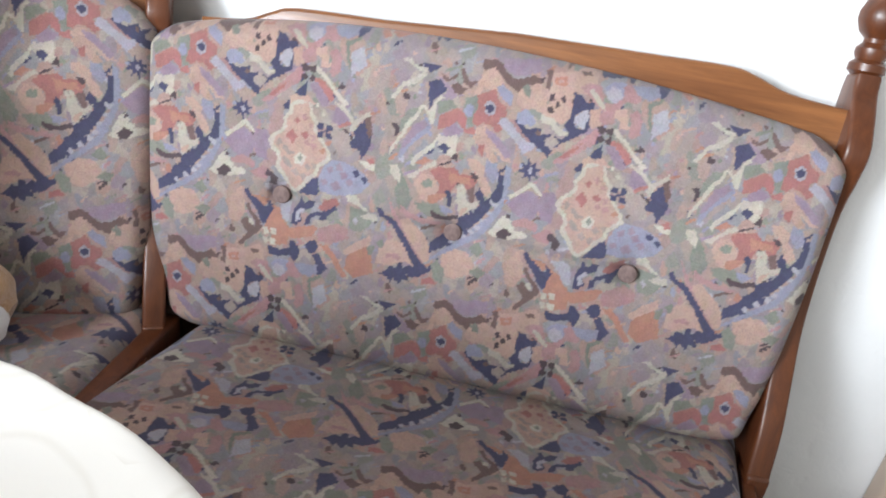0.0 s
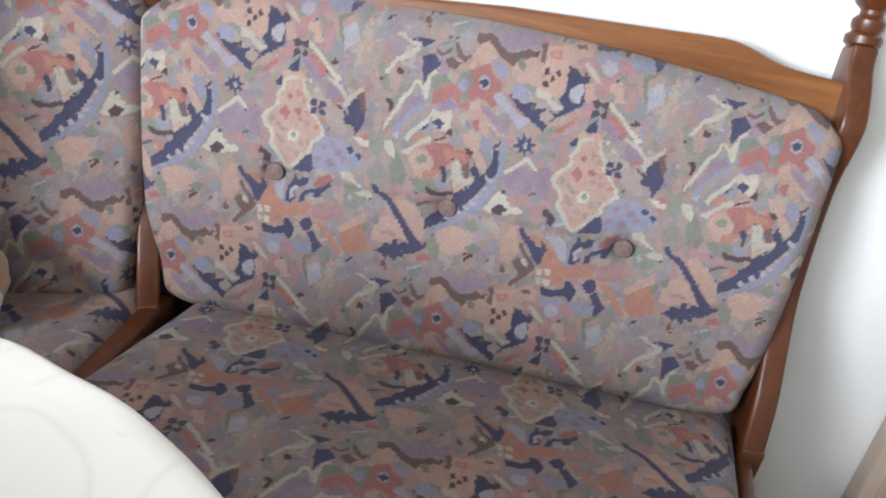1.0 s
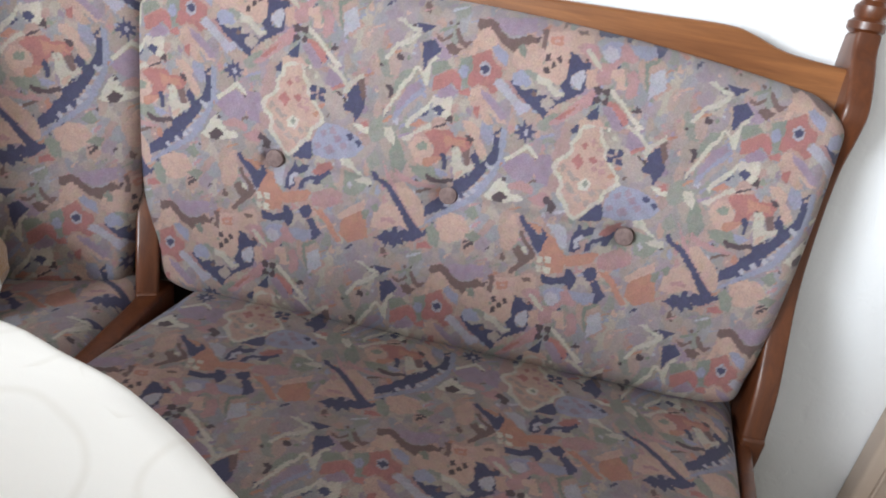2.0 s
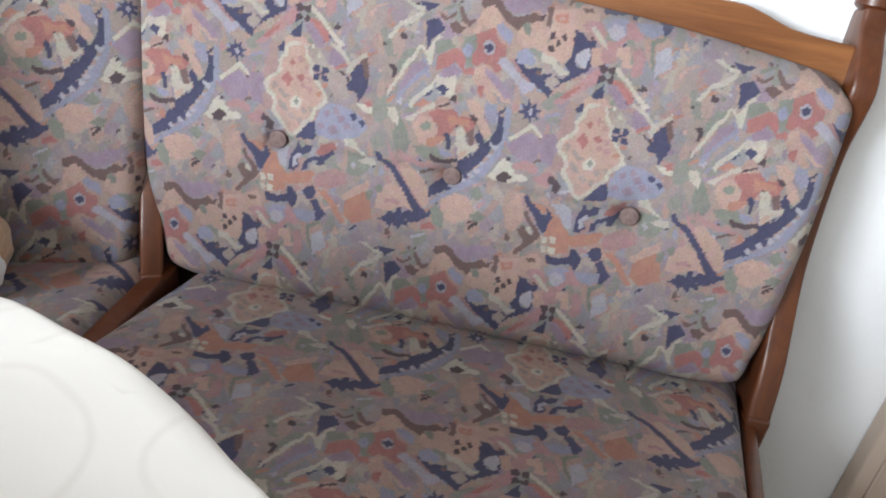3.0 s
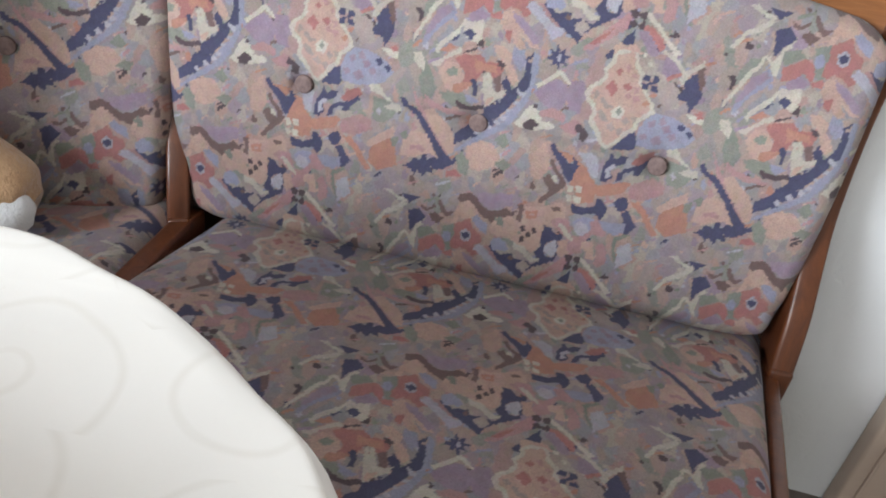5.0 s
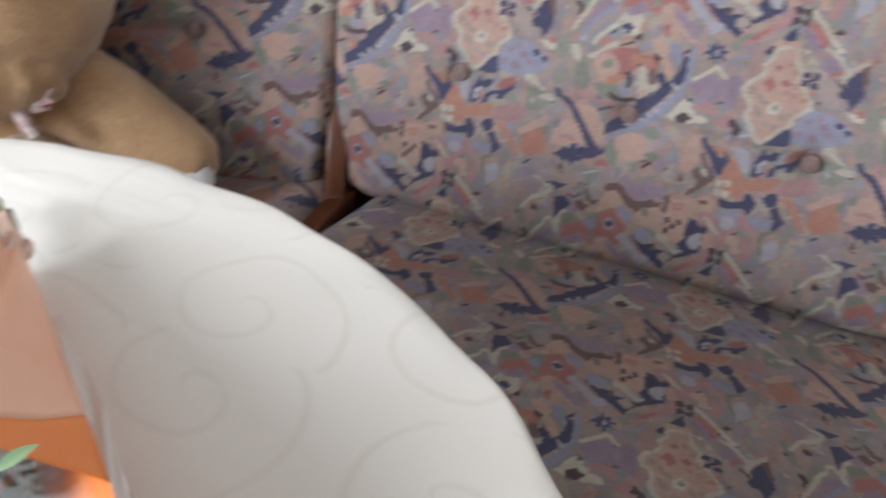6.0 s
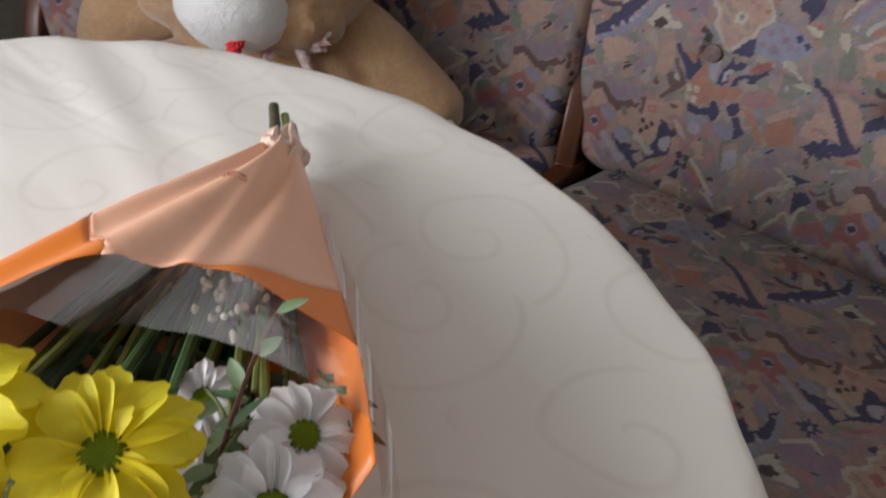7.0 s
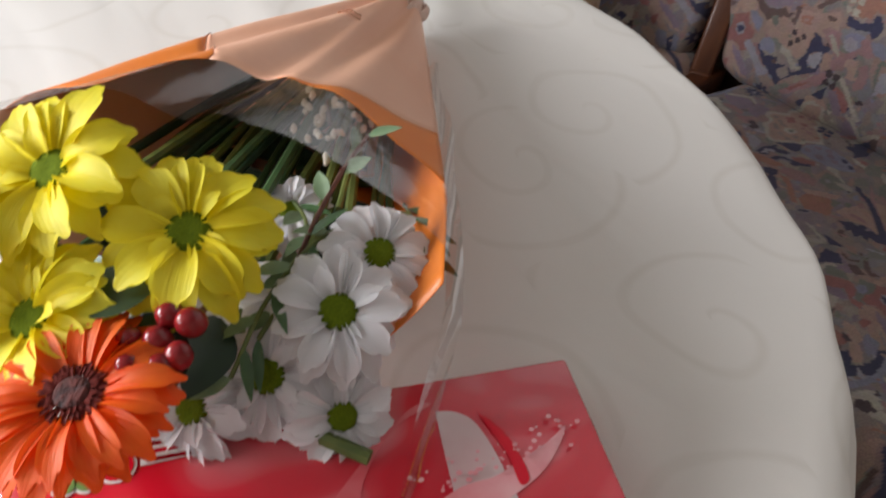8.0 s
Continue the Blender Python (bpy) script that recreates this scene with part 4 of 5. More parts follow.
    for s, tilt in ((-1, 25), (1, -20)):
        piece("bow_loop", RIBBON, lambda bm: ball(bm, knot + side * 0.030 * s, (0.031, 0.010, 0.017), 0, (0, tilt, 21), 0.008, 18), bow)
        piece("bow_tail", RIBBON, lambda bm: limb(bm, [knot, knot + Vector((0.006, -0.014, -0.02)) + side * 0.024 * s, knot + Vector((0.010, -0.020, -0.044)) + side * 0.038 * s], [0.005, 0.009, 0.007]), bow)
    return bear


teddy()

# ---- bouquet lying on the table ----
NECK = Vector((-0.487, -0.765, TOP))
AX, RT, UP = Vector((0.638, -0.770, 0.0)), Vector((0.770, 0.638, 0.0)), Vector((0, 0, 1))
bouquet = thing("bouquet", Matrix.Identity(4), "mixed flower bouquet in peach and orange film lying on the tablecloth", "bouquet")


def spot(s, a, h):
    """A place in the bouquet: s along it from the tie, a across, h over the cloth."""
    return NECK + AX * s + RT * a + UP * h


def half(s):
    return 0.020 + 0.37 * max(s, 0.0) - 0.10 * max(0.0, s - 0.28)


def mid(s):
    return 0.004 - 0.150 * s


def wide(s, a):
    """Across the sheet: its left half is the wider one near the tie."""
    return mid(s) + half(s) * a * (1.0 if a > 0 else 1.38 - 0.28 * min(1.0, max(0.0, (s - 0.12) / 0.13)))


def front_at(s, a):
    low, high = 0.022 + 0.20 * s, 0.038 + 0.30 * s
    fold = 0.006 * math.sin(9 * a + 14 * s) + 0.007 * math.exp(-((a - 0.28 + 0.3 * s) / 0.09) ** 2) * min(1, s / 0.1)
    return spot(s, wide(s, a), low + (high - low) * (1 - abs(a) ** 2.2) + fold * (1 - a * a))


def back_at(s, a):
    low = 0.022 + 0.20 * s
    return spot(s, wide(s, a), 0.006 + (low - 0.006) * abs(a) ** 2.5 + 0.002 * (1 + math.sin(12 * a + 9 * s)) * (1 - a * a))


def arch(a):
    """Where the printed part of the front sheet ends."""
    return 0.243 + (0.021 * ((a + 0.1) / 1.1) ** 2 if a > -0.1 else 0.024 * min(1.0, (-0.1 - a) / 0.35))


def band(a):
    """The width of the orange band along that edge."""
    right = 0.056 * min(1.0, max(0.0, (a - 0.15) / 0.85)) ** 1.7
    left = 0.118 * min(1.0, max(0.0, (-0.15 - a) / 0.62)) ** 0.75
    return max(right, left)


def sheet(at, s0, s1, a0, a1, ns=26, na=40):
    bm = bmesh.new()
    rows = []
    for i in range(ns + 1):
        row = []
        for j in range(na + 1):
            a = a0 + (a1 - a0) * j / na
            lo, hi = s0(a), s1(a)
            row.append(bm.verts.new(at(lo + (hi - lo) * i / ns, a)))
        rows.append(row)
    for r, q in zip(rows, rows[1:]):
        for j in range(na):
            if (r[j].co - q[j].co).length > 1e-6 or (r[j + 1].co - q[j + 1].co).length > 1e-6:
                bm.faces.new((r[j], r[j + 1], q[j + 1], q[j]))
    bmesh.ops.remove_doubles(bm, verts=bm.verts, dist=1e-6)
    return bm


def thin(ob, t=0.0004):
    mod = ob.modifiers.new("thickness", 'SOLIDIFY')
    mod.thickness, mod.offset = t, 0.0
    return ob


thin(part("front_panel", sheet(front_at, lambda a: 0.0, lambda a: arch(a) - band(a), -1, 1), PEACH, bouquet, "peach printed film panel"))
thin(part("orange_band", sheet(front_at, lambda a: arch(a) - band(a), arch, 0.15, 1, 10, 30), ORANGE, bouquet, "orange film edge"))
thin(part("orange_band", sheet(front_at, lambda a: arch(a) - band(a), arch, -1, -0.15, 10, 34), ORANGE, bouquet, "orange film edge"))
part("clear_film", sheet(front_at, arch, lambda a: 0.310 + 0.006 * math.sin(7 * a) + 0.01 * abs(a), -1, 1, 14, 40), FILM, bouquet, "transparent crinkled film").visible_shadow = False
thin(part("back_panel", sheet(back_at, lambda a: 0.0, lambda a: 0.30 + 0.05 * a * a, -1, 0.45), PEACH, bouquet, "peach film behind the stems"))
thin(part("back_band", sheet(back_at, lambda a: 0.0, lambda a: 0.372 - 0.22 * (a - 0.70) ** 2, 0.45, 1), ORANGE, bouquet, "orange film behind the flowers"))


def side_film(s, a):
    p = back_at(min(s, 0.37), 1.0)
    return p + AX * (s - min(s, 0.37)) + RT * (0.002 + 0.006 * a + 0.0015 * math.sin(40 * s)) + UP * (0.003 * math.sin(55 * s + 3 * a) - 0.06 * max(0, s - 0.3))


part("clear_film", sheet(side_film, lambda a: 0.10, lambda a: 0.46 - 0.02 * a, -0.35, 1.0, 40, 8), FILM, bouquet, "crinkled clear film border").visible_shadow = False

# seam line of the film and the print on it
part("print_line", tube([front_at(s, a) + UP * 0.0012 for s, a in [(arch(c) - band(c) - 0.001, c) for c in np.linspace(-0.93, -0.20, 30)]], 0.0004, 5), PRINT, bouquet)
for row in range(2):
    for k in range(8):
        s, a = 0.098 + 0.007 * row + 0.0008 * k, -0.12 + 0.035 * k + 0.03 * row
        p, q = front_at(s, a) + UP * 0.0010, front_at(s + 0.001, a + 0.024) + UP * 0.0010
        part("print_bar", tube([p, q], 0.0008, 4), PRINT, bouquet)

# crumpled collar, tie and stem ends
def collar_sheet(turn, spread, length, lift):
    """One crumpled lobe of the film's gathered end."""
    bm = bmesh.new()
    rows = []
    for i in range(9):
        t = i / 8
        row = []
        for j in range(13):
            c = 2 * j / 12 - 1
            w = 0.015 + spread * math.sin(2.2 * t)
            ruffle = 0.0030 * math.sin(7 * c + 5 * t + turn) * (0.3 + t) + 0.0022 * math.sin(17 * c + turn * 3)
            row.append(bm.verts.new(spot(0.016 - length * t * (1 - 0.35 * c * c) - 0.003 * math.sin(5 * c + turn) * t, mid(0) + c * w + 0.005 * math.sin(turn) * t, 0.026 + lift * t + 0.010 * (1 - c * c) + ruffle)))
        rows.append(row)
    for r, q in zip(rows, rows[1:]):
        for j in range(12):
            bm.faces.new((r[j], r[j + 1], q[j + 1], q[j]))
    return bm


for k, (turn, spread, length, lift) in enumerate(((0.4, 0.004, 0.046, 0.004), (2.0, 0.007, 0.036, -0.003), (3.9, 0.003, 0.052, -0.008), (5.2, 0.006, 0.030, 0.002))):
    ob = part("collar_fold", collar_sheet(turn, spread, length, lift), PEACH_PALE, bouquet, "crumpled pale peach film end")
    thin(ob, 0.0006)
part("tie", tube([spot(-0.006, mid(0) + 0.015 * math.cos(t), 0.024 + 0.013 * math.sin(t)) for t in np.linspace(0, 6.2, 24)], 0.0022, 6), WHITE_PAINT, bouquet, "white tie thread")
for a, h, ln, r, mt in ((-0.002, 0.026, 0.090, 0.0052, BARK), (0.010, 0.026, 0.074, 0.0040, STEM), (0.018, 0.022, 0.064, 0.0034, BARK)):
    part("stem_end", tube([spot(0.0, a, h), spot(-ln * 0.6, a - 0.004, h - 0.002), spot(-ln, a - 0.010, h - 0.003)], [r, r, r * 0.95], 10), mt, bouquet)


def leaf_mesh(name, length, width, curl=0.15, fold=0.25, material=None):
    """A pointed leaf with a folded midrib, along +x from the origin."""
    bm = bmesh.new()
    n, rows = 9, []
    for i in range(n + 1):
        t = i / n
        w = width * math.sin(math.pi * min(1, t * 0.98 + 0.02)) ** 0.8 * (1 - 0.35 * t) * 1.2
        z = -curl * length * t * t
        rows.append([bm.verts.new((length * t, w * k / 2, z + fold * abs(w * k / 2))) for k in (-1, -0.5, 0, 0.5, 1)])
    for r, q in zip(rows, rows[1:]):
        for k in range(4):
            bm.faces.new((r[k], q[k], q[k + 1], r[k + 1]))
    me = bpy.data.meshes.new(name)
    bm.to_mesh(me)
    bm.free()
    me.polygons.foreach_set("use_smooth", [True] * len(me.polygons))
    me.materials.append(material)
    return me


def petal_mesh(name, length, width, material, cup=0.10, droop=0.12, notch=0.05, base=0.35):
    """A petal along +x with a ribbed, cupped blade and a blunt tip."""
    bm = bmesh.new()
    n, m, rows = 11, 8, []
    for i in range(n + 1):
        t = 1 - (1 - i / n) ** 1.35
        w = width * (base + (1 - base) * math.sin(math.pi * 0.5 * min(1, t / 0.62))) * max(0.22, 1 - max(0.0, (t - 0.62) / 0.38) ** 2.6) ** 0.5
        row = []
        for k in range(m + 1):
            c = 2 * k / m - 1
            end = -length * (0.13 * c * c + notch * 0.35 * math.exp(-(c / 0.25) ** 2)) * t ** 5
            rib = 0.025 * width * math.cos(4 * math.pi * c) * math.sin(math.pi * t)
            row.append(bm.verts.new((length * t + end, w * c / 2, cup * width * c * c * 2 + 0.10 * length * math.sin(math.pi * t) - droop * length * t * t + rib)))
        rows.append(row)
    for r, q in zip(rows, rows[1:]):
        for k in range(m):
            bm.faces.new((r[k], q[k], q[k + 1], r[k + 1]))
    me = bpy.data.meshes.new(name)
    bm.to_mesh(me)
    bm.free()
    me.polygons.foreach_set("use_smooth", [True] * len(me.polygons))
    me.materials.append(material)
    return me


def facing(place, normal, spin=0.0):
    z = Vector(normal).normalized()
    x = z.orthogonal().normalized()
    m = Matrix((x, z.cross(x), z)).transposed().to_4x4()
    return Matrix.Translation(place) @ m @ pose(0, 0, 0, 0, 0, spin)


def flower(name, label, place, normal, meshes, rows, disc, disc_mat, scale=1.0):
    """A flower head: a domed disc with rows of petals; rows of (count, start radius, lift in degrees, size)."""
    r, h = disc
    head = part(name, lathe([(r * 0.55, -0.012), (r * 1.02, -0.003), (r, h * 0.25), (r * 0.86, h * 0.75), (r * 0.55, h), (r * 0.22, h * 0.86), (0.0006, h * 0.78)], 24), disc_mat, bouquet, label)
    head.matrix_world = facing(place, normal, random.random() * 360) @ Matrix.Scale(scale, 4)
    for count, r0, lift, size in rows:
        off = random.random() * 360
        for k in range(count):
            p = new("petal", random.choice(meshes))
            p.parent = head
            j = random.uniform
            p.matrix_local = pose(0, 0, 0, 0, 0, off + 360 * k / count + j(-5, 5)) @ pose(r0, 0, -0.001, j(-14, 14), -lift + j(-9, 9), 0) @ Matrix.Diagonal((size * j(0.88, 1.07), size * j(0.9, 1.08), size, 1))
    return head


YP = [petal_mesh("yellow_petal", 0.036, w, YELLOW, c, d, n) for w, c, d, n in ((0.0190, 0.08, 0.14, 0.07), (0.0175, 0.13, 0.24, 0.04), (0.0205, 0.05, 0.06, 0.09))]
WP = [petal_mesh("white_petal", 0.0255, w, WHITE, c, d, n) for w, c, d, n in ((0.0130, 0.11, 0.20, 0.07), (0.0115, 0.16, 0.32, 0.03), (0.0140, 0.08, 0.10, 0.08))]
GP = [petal_mesh("orange_petal", 0.038, w, GERBERA, c, d, n, 0.55) for w, c, d, n in ((0.0150, 0.05, 0.10, 0.03), (0.0130, 0.09, 0.16, 0.02))]
ROWS_Y = [(12, 0.007, 0, 1.0), (8, 0.006, 13, 0.95), (4, 0.0065, 34, 0.52)]
ROWS_W = [(12, 0.0065, -6, 1.0), (9, 0.006, 9, 0.95), (4, 0.006, 30, 0.62)]
for s, a, h, n, k in ((0.362, -0.018, 0.106, (0.25, -0.28, 0.93), 1.0), (0.352, -0.082, 0.118, (0.10, -0.45, 0.88), 1.0), (0.406, -0.072, 0.084, (0.0, -0.5, 0.86), 0.95),
                      (0.385, -0.130, 0.095, (-0.2, -0.5, 0.84), 1.0), (0.405, -0.090, 0.060, (-0.1, -0.4, 0.9), 0.8)):
    flower("yellow_daisy", "yellow chrysanthemum with green centre", spot(s, a, h), n, YP, ROWS_Y, (0.0108, 0.003), DISC, k)
for s, a, h, n, k in ((0.328, 0.060, 0.078, (0.35, -0.10, 0.93), 1.0), (0.368, 0.050, 0.078, (0.38, -0.20, 0.90), 1.06), (0.394, 0.024, 0.056, (0.42, -0.45, 0.78), 0.98),
                      (0.410, -0.006, 0.044, (0.20, -0.55, 0.81), 0.95), (0.292, 0.004, 0.060, (0.2, -0.3, 0.93), 0.75), (0.345, 0.020, 0.052, (0.3, -0.2, 0.9), 0.9), (0.400, 0.060, 0.045, (0.7, -0.2, 0.7), 0.85)):
    flower("white_daisy", "white chrysanthemum with green centre", spot(s, a, h), n, WP, ROWS_W, (0.0085, 0.003), DISC, k)
flower("gerbera", "orange gerbera with dark centre", spot(0.438, -0.036, 0.086), (-0.02, -0.16, 0.98), GP, [(23, 0.011, -6, 1.05), (19, 0.011, 6, 0.98)], (0.0085, 0.002), DISC_DARK, 0.86)
GD = [petal_mesh("disc_floret", 0.009, 0.0028, DISC_RING, 0.1, 0.1, 0.0, 0.7)]
flower("gerbera_ring", "dark red ring of florets", spot(0.438, -0.036, 0.086) + Vector((-0.02, -0.16, 0.98)) * 0.0022, (-0.02, -0.16, 0.98), GD, [(44, 0.0085, 8, 0.72), (36, 0.006, 20, 0.62)], (0.0075, 0.0015), DISC_DARK, 0.95)

# stems under the film
for k in range(26):
    a1 = -0.125 + 0.19 * k / 25 + random.uniform(-0.012, 0.012)
    s1 = random.uniform(0.29, 0.36)
    h1 = random.uniform(0.028, 0.075)
    pts = [spot(0.0, mid(0) + random.uniform(-0.010, 0.010), 0.026), spot(s1 * 0.5, a1 * 0.55 + random.uniform(-0.01, 0.01), 0.022 + h1 * 0.45), spot(s1, a1, h1)]
    part("stem", tube(smooth_line(pts, 5), random.choice((0.0018, 0.0024, 0.003)), 7), random.choice((STEM, STEM, LEAF_DARK, LEAF)), bouquet)

LEAVES = [leaf_mesh("leaf", *d) for d in ((0.050, 0.016, 0.2, 0.2, LEAF_DARK), (0.065, 0.018, 0.1, 0.3, LEAF_DARK), (0.045, 0.013, 0.3, 0.2, LEAF))]
for k in range(85):
    s = random.uniform(0.14, 0.385)
    a = mid(s) + half(s) * random.uniform(-0.72, 0.55 if s < 0.33 else 0.2)
    cap = 0.012 + 0.13 * s * (1 - (abs(a - mid(s)) / half(s)) ** 2)
    leaf = new("leaf", random.choice(LEAVES))
    leaf.parent = bouquet
    d = AX * random.uniform(0.4, 1.0) + RT * random.uniform(-0.7, 0.7) + UP * random.uniform(-0.2, 0.2)
    leaf.matrix_local = facing(spot(s, a, random.uniform(0.012, max(0.016, cap))), UP + Vector((random.uniform(-0.5, 0.5), random.uniform(-0.5, 0.5), 0))) @ pose(0, 0, 0, 0, 0, random.uniform(0, 360))

# leafy sprigs above the white flowers
PALE = [leaf_mesh("leaf", *d) for d in ((0.017, 0.0085, 0.1, 0.15, LEAF_PALE), (0.024, 0.0055, 0.2, 0.2, LEAF), (0.019, 0.0085, 0.15, 0.2, LEAF_PALE))]


def sprig(points, count, width=0.0012, meshes=PALE, material=TWIG, spread=60):
    line = smooth_line(points, 8)
    twig = part("sprig", tube(line, width, 6), material, bouquet, "thin leafy sprig")
    for k in range(count):
        i = 3 + int((len(line) - 4) * k / max(1, count - 1))
        p, d = Vector(line[i]), (Vector(line[i]) - Vector(line[i - 2])).normalized()
        leaf = new("leaf", meshes[k % len(meshes)])
        leaf.parent = twig
        x = (d + (d.cross(UP)) * (1 if k % 2 else -1) * math.tan(radians(spread)) * random.uniform(0.5, 1.0) * 0.6 + UP * random.uniform(0.0, 0.4)).normalized()
        z = (UP - x * UP.dot(x) + RT * random.uniform(-0.4, 0.4)).normalized()
        m = Matrix((x, z.cross(x).normalized(), x.cross(z.cross(x)).normalized())).transposed().to_4x4()
        leaf.matrix_local = Matrix.Translation(p) @ m
    return twig


sprig([spot(0.36, 0.018, 0.060), spot(0.325, 0.026, 0.085), spot(0.292, 0.034, 0.098), spot(0.268, 0.040, 0.100)], 6, 0.0013)
sprig([spot(0.28, 0.0, 0.060), spot(0.315, 0.020, 0.075), spot(0.350, 0.026, 0.078), spot(0.385, 0.018, 0.070)], 9, 0.0012, PALE[1:], STEM)
sprig([spot(0.30, 0.045, 0.070), spot(0.33, 0.030, 0.082), spot(0.37, 0.018, 0.080), spot(0.405, 0.012, 0.066)], 8, 0.0011, PALE[1:], STEM)
sprig([spot(0.27, 0.075, 0.045), spot(0.295, 0.080, 0.060), spot(0.32, 0.083, 0.066)], 6, 0.0011, PALE[1:], STEM)
sprig([spot(0.26, 0.060, 0.050), spot(0.285, 0.068, 0.064), spot(0.31, 0.070, 0.072)], 6, 0.0011, PALE[1:], STEM)

# small dried buds under the film
seed_head = part("bud_cluster", tube([spot(0.17, -0.01, 0.05), spot(0.24, 0.012, 0.082)], 0.0012, 6), TWIG, bouquet, "cluster of tiny cream buds")
for k in range(34):
    bud = part("bud", lathe([(0.0006, -0.003), (0.0019, -0.001), (0.0021, 0.001), (0.0008, 0.003)], 7), BUD, seed_head)
    bud.matrix_local = facing(spot(0.205 + random.uniform(0, 0.055), 0.006 + random.uniform(-0.018, 0.026), 0.078 + random.uniform(-0.012, 0.012)), (random.uniform(-1, 1), random.uniform(-1, 1), 1))

# berries with broad leaves
BIG = [leaf_mesh("broad_leaf", 0.054, 0.040, 0.12, 0.18, LEAF_DARK), leaf_mesh("broad_leaf", 0.040, 0.026, 0.2, 0.2, LEAF_DARK)]
for me, s, a, h, way, nrm in ((BIG[0], 0.392, -0.022, 0.084, AX * 0.95 + RT * 0.08, (0.3, -0.1, 0.95)), (BIG[1], 0.388, -0.024, 0.096, -RT * 0.9 + AX * 0.35, (0, -0.2, 1)), (BIG[1], 0.380, -0.002, 0.074, AX + RT * 0.1, (0.5, 0.1, 0.8))):
    leaf = new("broad_leaf", me)
    leaf.parent = bouquet
    x = Vector(way).normalized()
    z = (Vector(nrm) - x * Vector(nrm).dot(x)).normalized()
    leaf.matrix_local = Matrix.Translation(spot(s, a, h)) @ Matrix((x, z.cross(x), z)).transposed().to_4x4()
twig = part("berry_twig", tube([spot(0.33, -0.01, 0.05), spot(0.405, -0.012, 0.084)], 0.0018, 7), TWIG, bouquet, "twig with red berries")
for ds, da, dh, r in ((0, 0, 0, 0.0062), (0.012, 0.006, -0.002, 0.0058), (0.014, -0.008, -0.002, 0.0060), (0.002, -0.013, -0.001, 0.0056), (-0.010, 0.012, 0.004, 0.0066), (-0.012, 0.001, 0.004, 0.006), (0.006, 0.012, 0.0, 0.006), (0.018, 0.0, -0.006, 0.0058)):
    berry = part("berry", lathe([(r * math.sin(t), -r * 1.12 * math.cos(t)) for t in np.linspace(0.12, 3.0, 11)], 16), BERRY, twig)
    berry.matrix_local = facing(spot(0.409 + 0.9 * ds, -0.014 + 0.9 * da, 0.090 + dh), (random.uniform(-0.4, 0.6), random.uniform(-0.8, 0.2), 1))
part("cut_stem", tube([spot(0.408, 0.046, 0.040), spot(0.414, 0.076, 0.0385)], 0.0036, 8), STEM, bouquet)

# ---- box of chocolates ----
E1, E2 = Vector((-0.444, -0.896, 0)), Vector((0.896, -0.444, 0))
CORNER = Vector((-0.150, -0.921, TOP))
chocolate_box = thing("chocolate_box", Matrix.Translation(CORNER) @ Matrix((E1, E2, Vector((0, 0, -1)))).transposed().to_4x4() @ pose(0, 0, 0, 0, 0, 0),
                      "flat glossy red box of chocolates on the tablecloth", "box")
H_BOX = 0.034
part("lid", box(0, 0, -H_BOX, 0.262, 0.165, -0.012, 0.0022, 3), BOX_LID, chocolate_box, "glossy red printed lid")
part("tray", box(0.003, 0.003, -0.012, 0.259, 0.162, 0.0, 0.001), BOX_RED, chocolate_box)


def decal(name, points, material, layer=1, label="", steps=5, closed=True):
    """A flat printed figure on the lid."""
    line = smooth_line(points + [points[0]], steps)[:-1] if closed and steps else points
    bm = bmesh.new()
    z = -H_BOX - 0.0003 * layer
    lo = [bm.verts.new((u, v, z + 0.00025)) for u, v in line]
    hi = [bm.verts.new((u, v, z)) for u, v in line]
    bm.faces.new(hi)
    for k in range(len(line)):
        bm.faces.new((lo[k], lo[(k + 1) % len(line)], hi[(k + 1) % len(line)], hi[k]))
    bmesh.ops.recalc_face_normals(bm, faces=bm.faces)
    bmesh.ops.triangulate(bm, faces=[f for f in bm.faces if len(f.verts) > 4])
    return part(name, bm, material, chocolate_box, label, False)


decal("print_sweep", [(0.135, 0.060), (0.111, 0.036), (0.0855, 0.0145), (0.0747, 0.0140), (0.094, 0.0225), (0.113, 0.046), (0.122, 0.075), (0.150, 0.10)], BOX_PINK, 1, "pale pink printed sweep")
decal("print_glass", [(0.0735, 0.0180), (0.0640, 0.0205), (0.0560, 0.0290), (0.0505, 0.053), (0.050, 0.085), (0.076, 0.085), (0.0755, 0.058), (0.0745, 0.036)], BOX_BLUSH, 2, "pale printed figure")
decal("print_arc", [(0.0540, 0.0225), (0.0460, 0.0330), (0.0415, 0.0470), (0.0405, 0.0600), (0.0455, 0.0620), (0.0465, 0.0470), (0.0500, 0.0345)], BOX_RED, 3.5, "red printed arc")
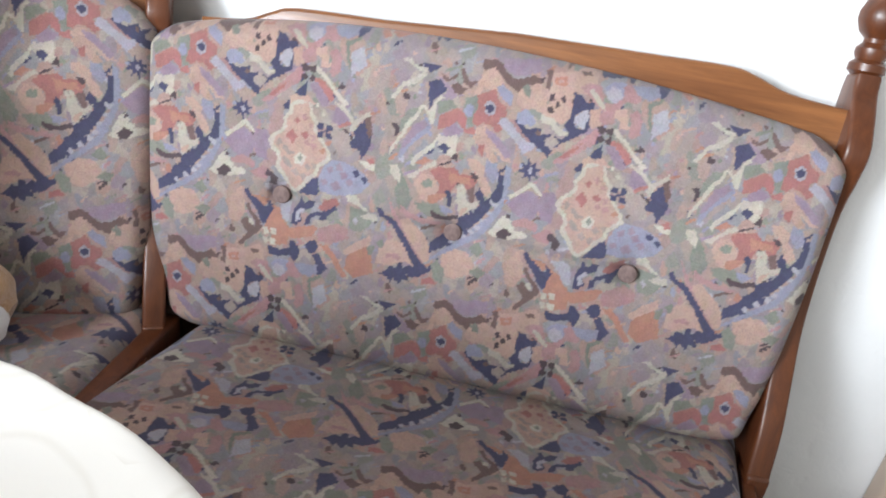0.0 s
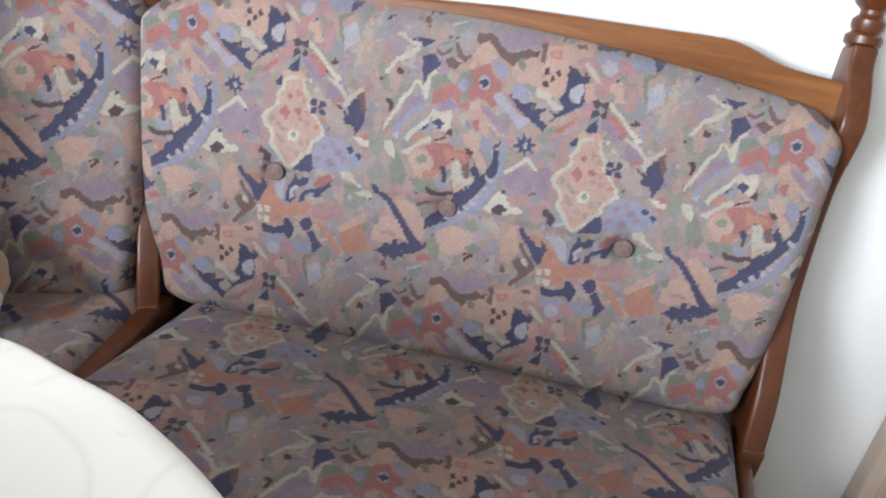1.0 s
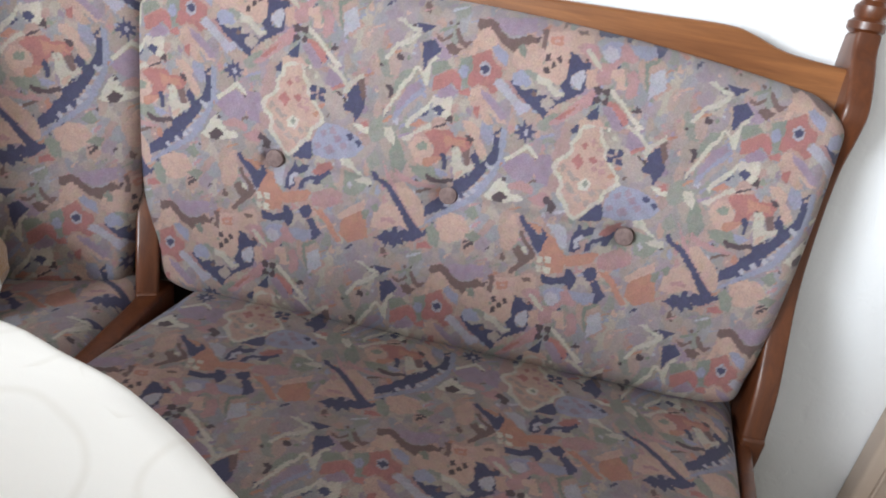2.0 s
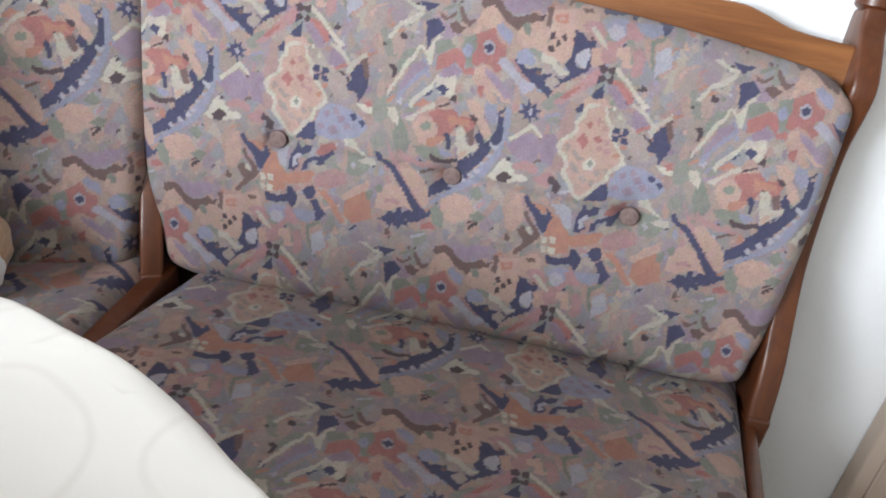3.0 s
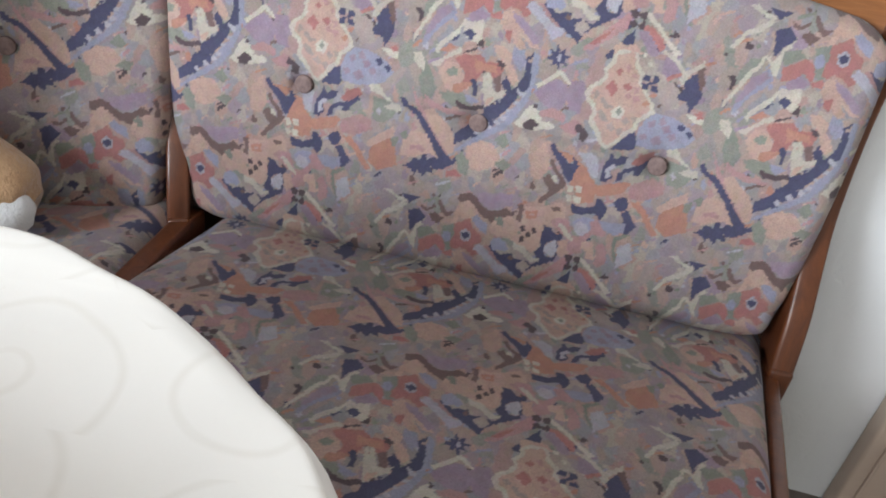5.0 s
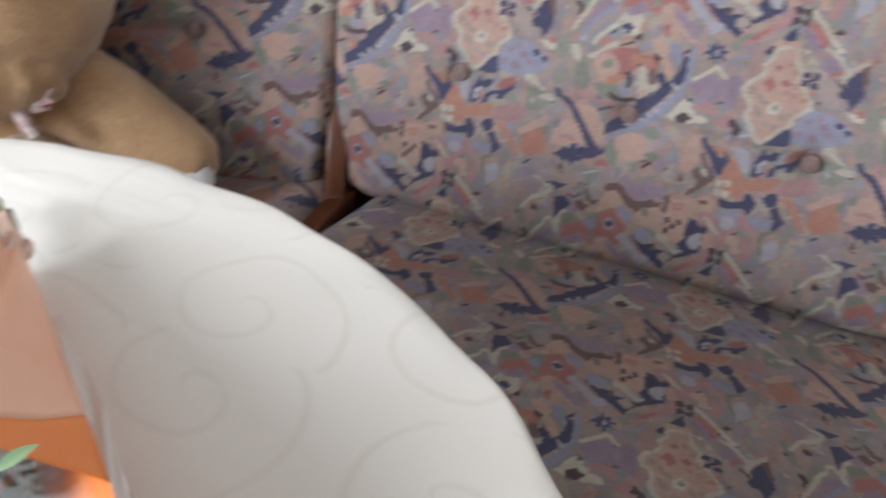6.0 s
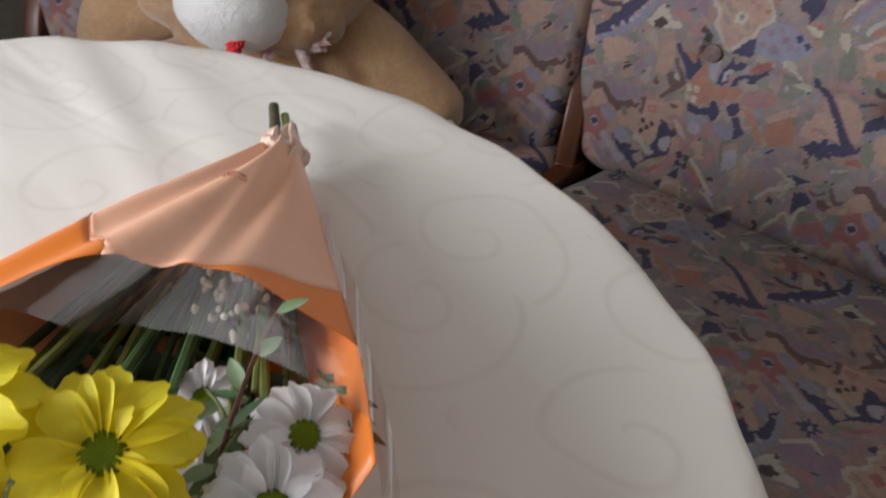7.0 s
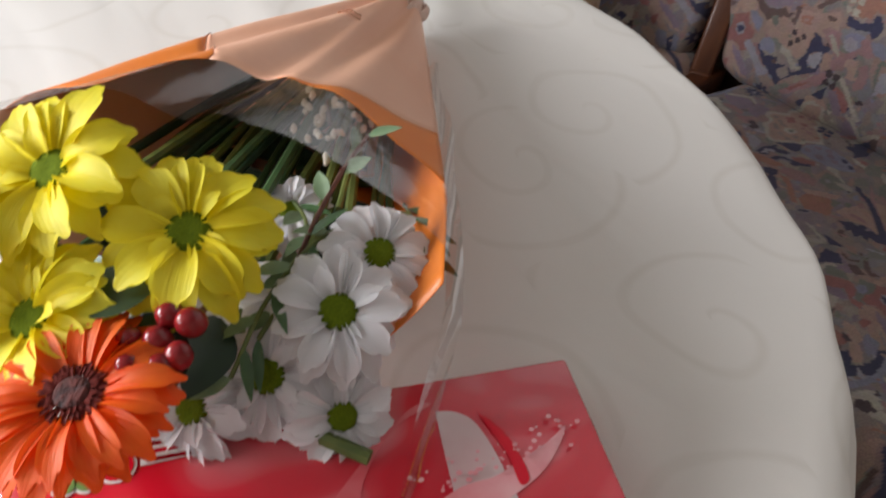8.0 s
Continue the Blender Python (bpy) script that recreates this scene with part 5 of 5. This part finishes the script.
decal("print_splash", [(0.090, 0.066), (0.072, 0.058), (0.055, 0.056), (0.040, 0.050), (0.025, 0.044), (0.015, 0.038), (0.022, 0.048), (0.036, 0.060), (0.060, 0.070), (0.085, 0.074)], BOX_PALE, 2.5, "pale pink printed splash")
for k in range(60):
    t = k / 59
    u, v, r = 0.095 - 0.084 * t + random.uniform(-0.004, 0.004), 0.060 - 0.022 * t + random.gauss(0, 0.005), random.uniform(0.0004, 0.0015)
    decal("print_drop", [(u + r * math.cos(c), v + r * 0.8 * math.sin(c)) for c in np.linspace(0, 5.2, 6)], BOX_PALE, 4 + k % 8, "", 3)
decal("print_card", [(0.2057, 0.006), (0.1744, 0.0055), (0.1750, 0.0177), (0.2058, 0.0192)], BOX_WHITE, 2, "white printed tag", 0)
for k, (u0, u1) in enumerate(((0.203, 0.178), (0.202, 0.190), (0.203, 0.180))):
    v = 0.0082 + 0.0040 * k
    decal("print_bar", [(u0, v), (u1, v - 0.0004), (u1, v + 0.0016), (u0, v + 0.0020)], BOX_RED if k == 1 else BOX_DARK, 3, "", 0)
for k in range(6):
    u = 0.2470 - 0.0062 * k
    decal("print_bar", [(u, 0.0008 + 0.0006 * k), (u - 0.0045, 0.0012 + 0.0006 * k), (u - 0.0045, 0.0046 + 0.0006 * k), (u, 0.0044 + 0.0006 * k)], BOX_WHITE, 2, "", 0)
for k in range(4):
    c = radians(45 + 90 * k)
    u, v = 0.2317 + 0.0062 * math.cos(c), 0.0172 + 0.0062 * math.sin(c)
    decal("print_clover", [(u + 0.0062 * math.cos(q), v + 0.0062 * math.sin(q)) for q in np.linspace(0, 5.4, 8)], BOX_WHITE, 2, "", 3)
    decal("print_clover_leaf", [(u + 0.0050 * math.cos(q), v + 0.0050 * math.sin(q)) for q in np.linspace(0, 5.4, 8)], BOX_GREEN, 3, "green printed clover leaf", 3)
decal("print_cherry", [(0.2155 + 0.0085 * math.cos(q), 0.0175 + 0.0080 * math.sin(q)) for q in np.linspace(0, 5.6, 10)], BOX_WHITE, 2, "", 3)
decal("print_cherry_skin", [(0.2155 + 0.0072 * math.cos(q), 0.0175 + 0.0067 * math.sin(q)) for q in np.linspace(0, 5.6, 10)], BOX_RED, 3, "", 3)
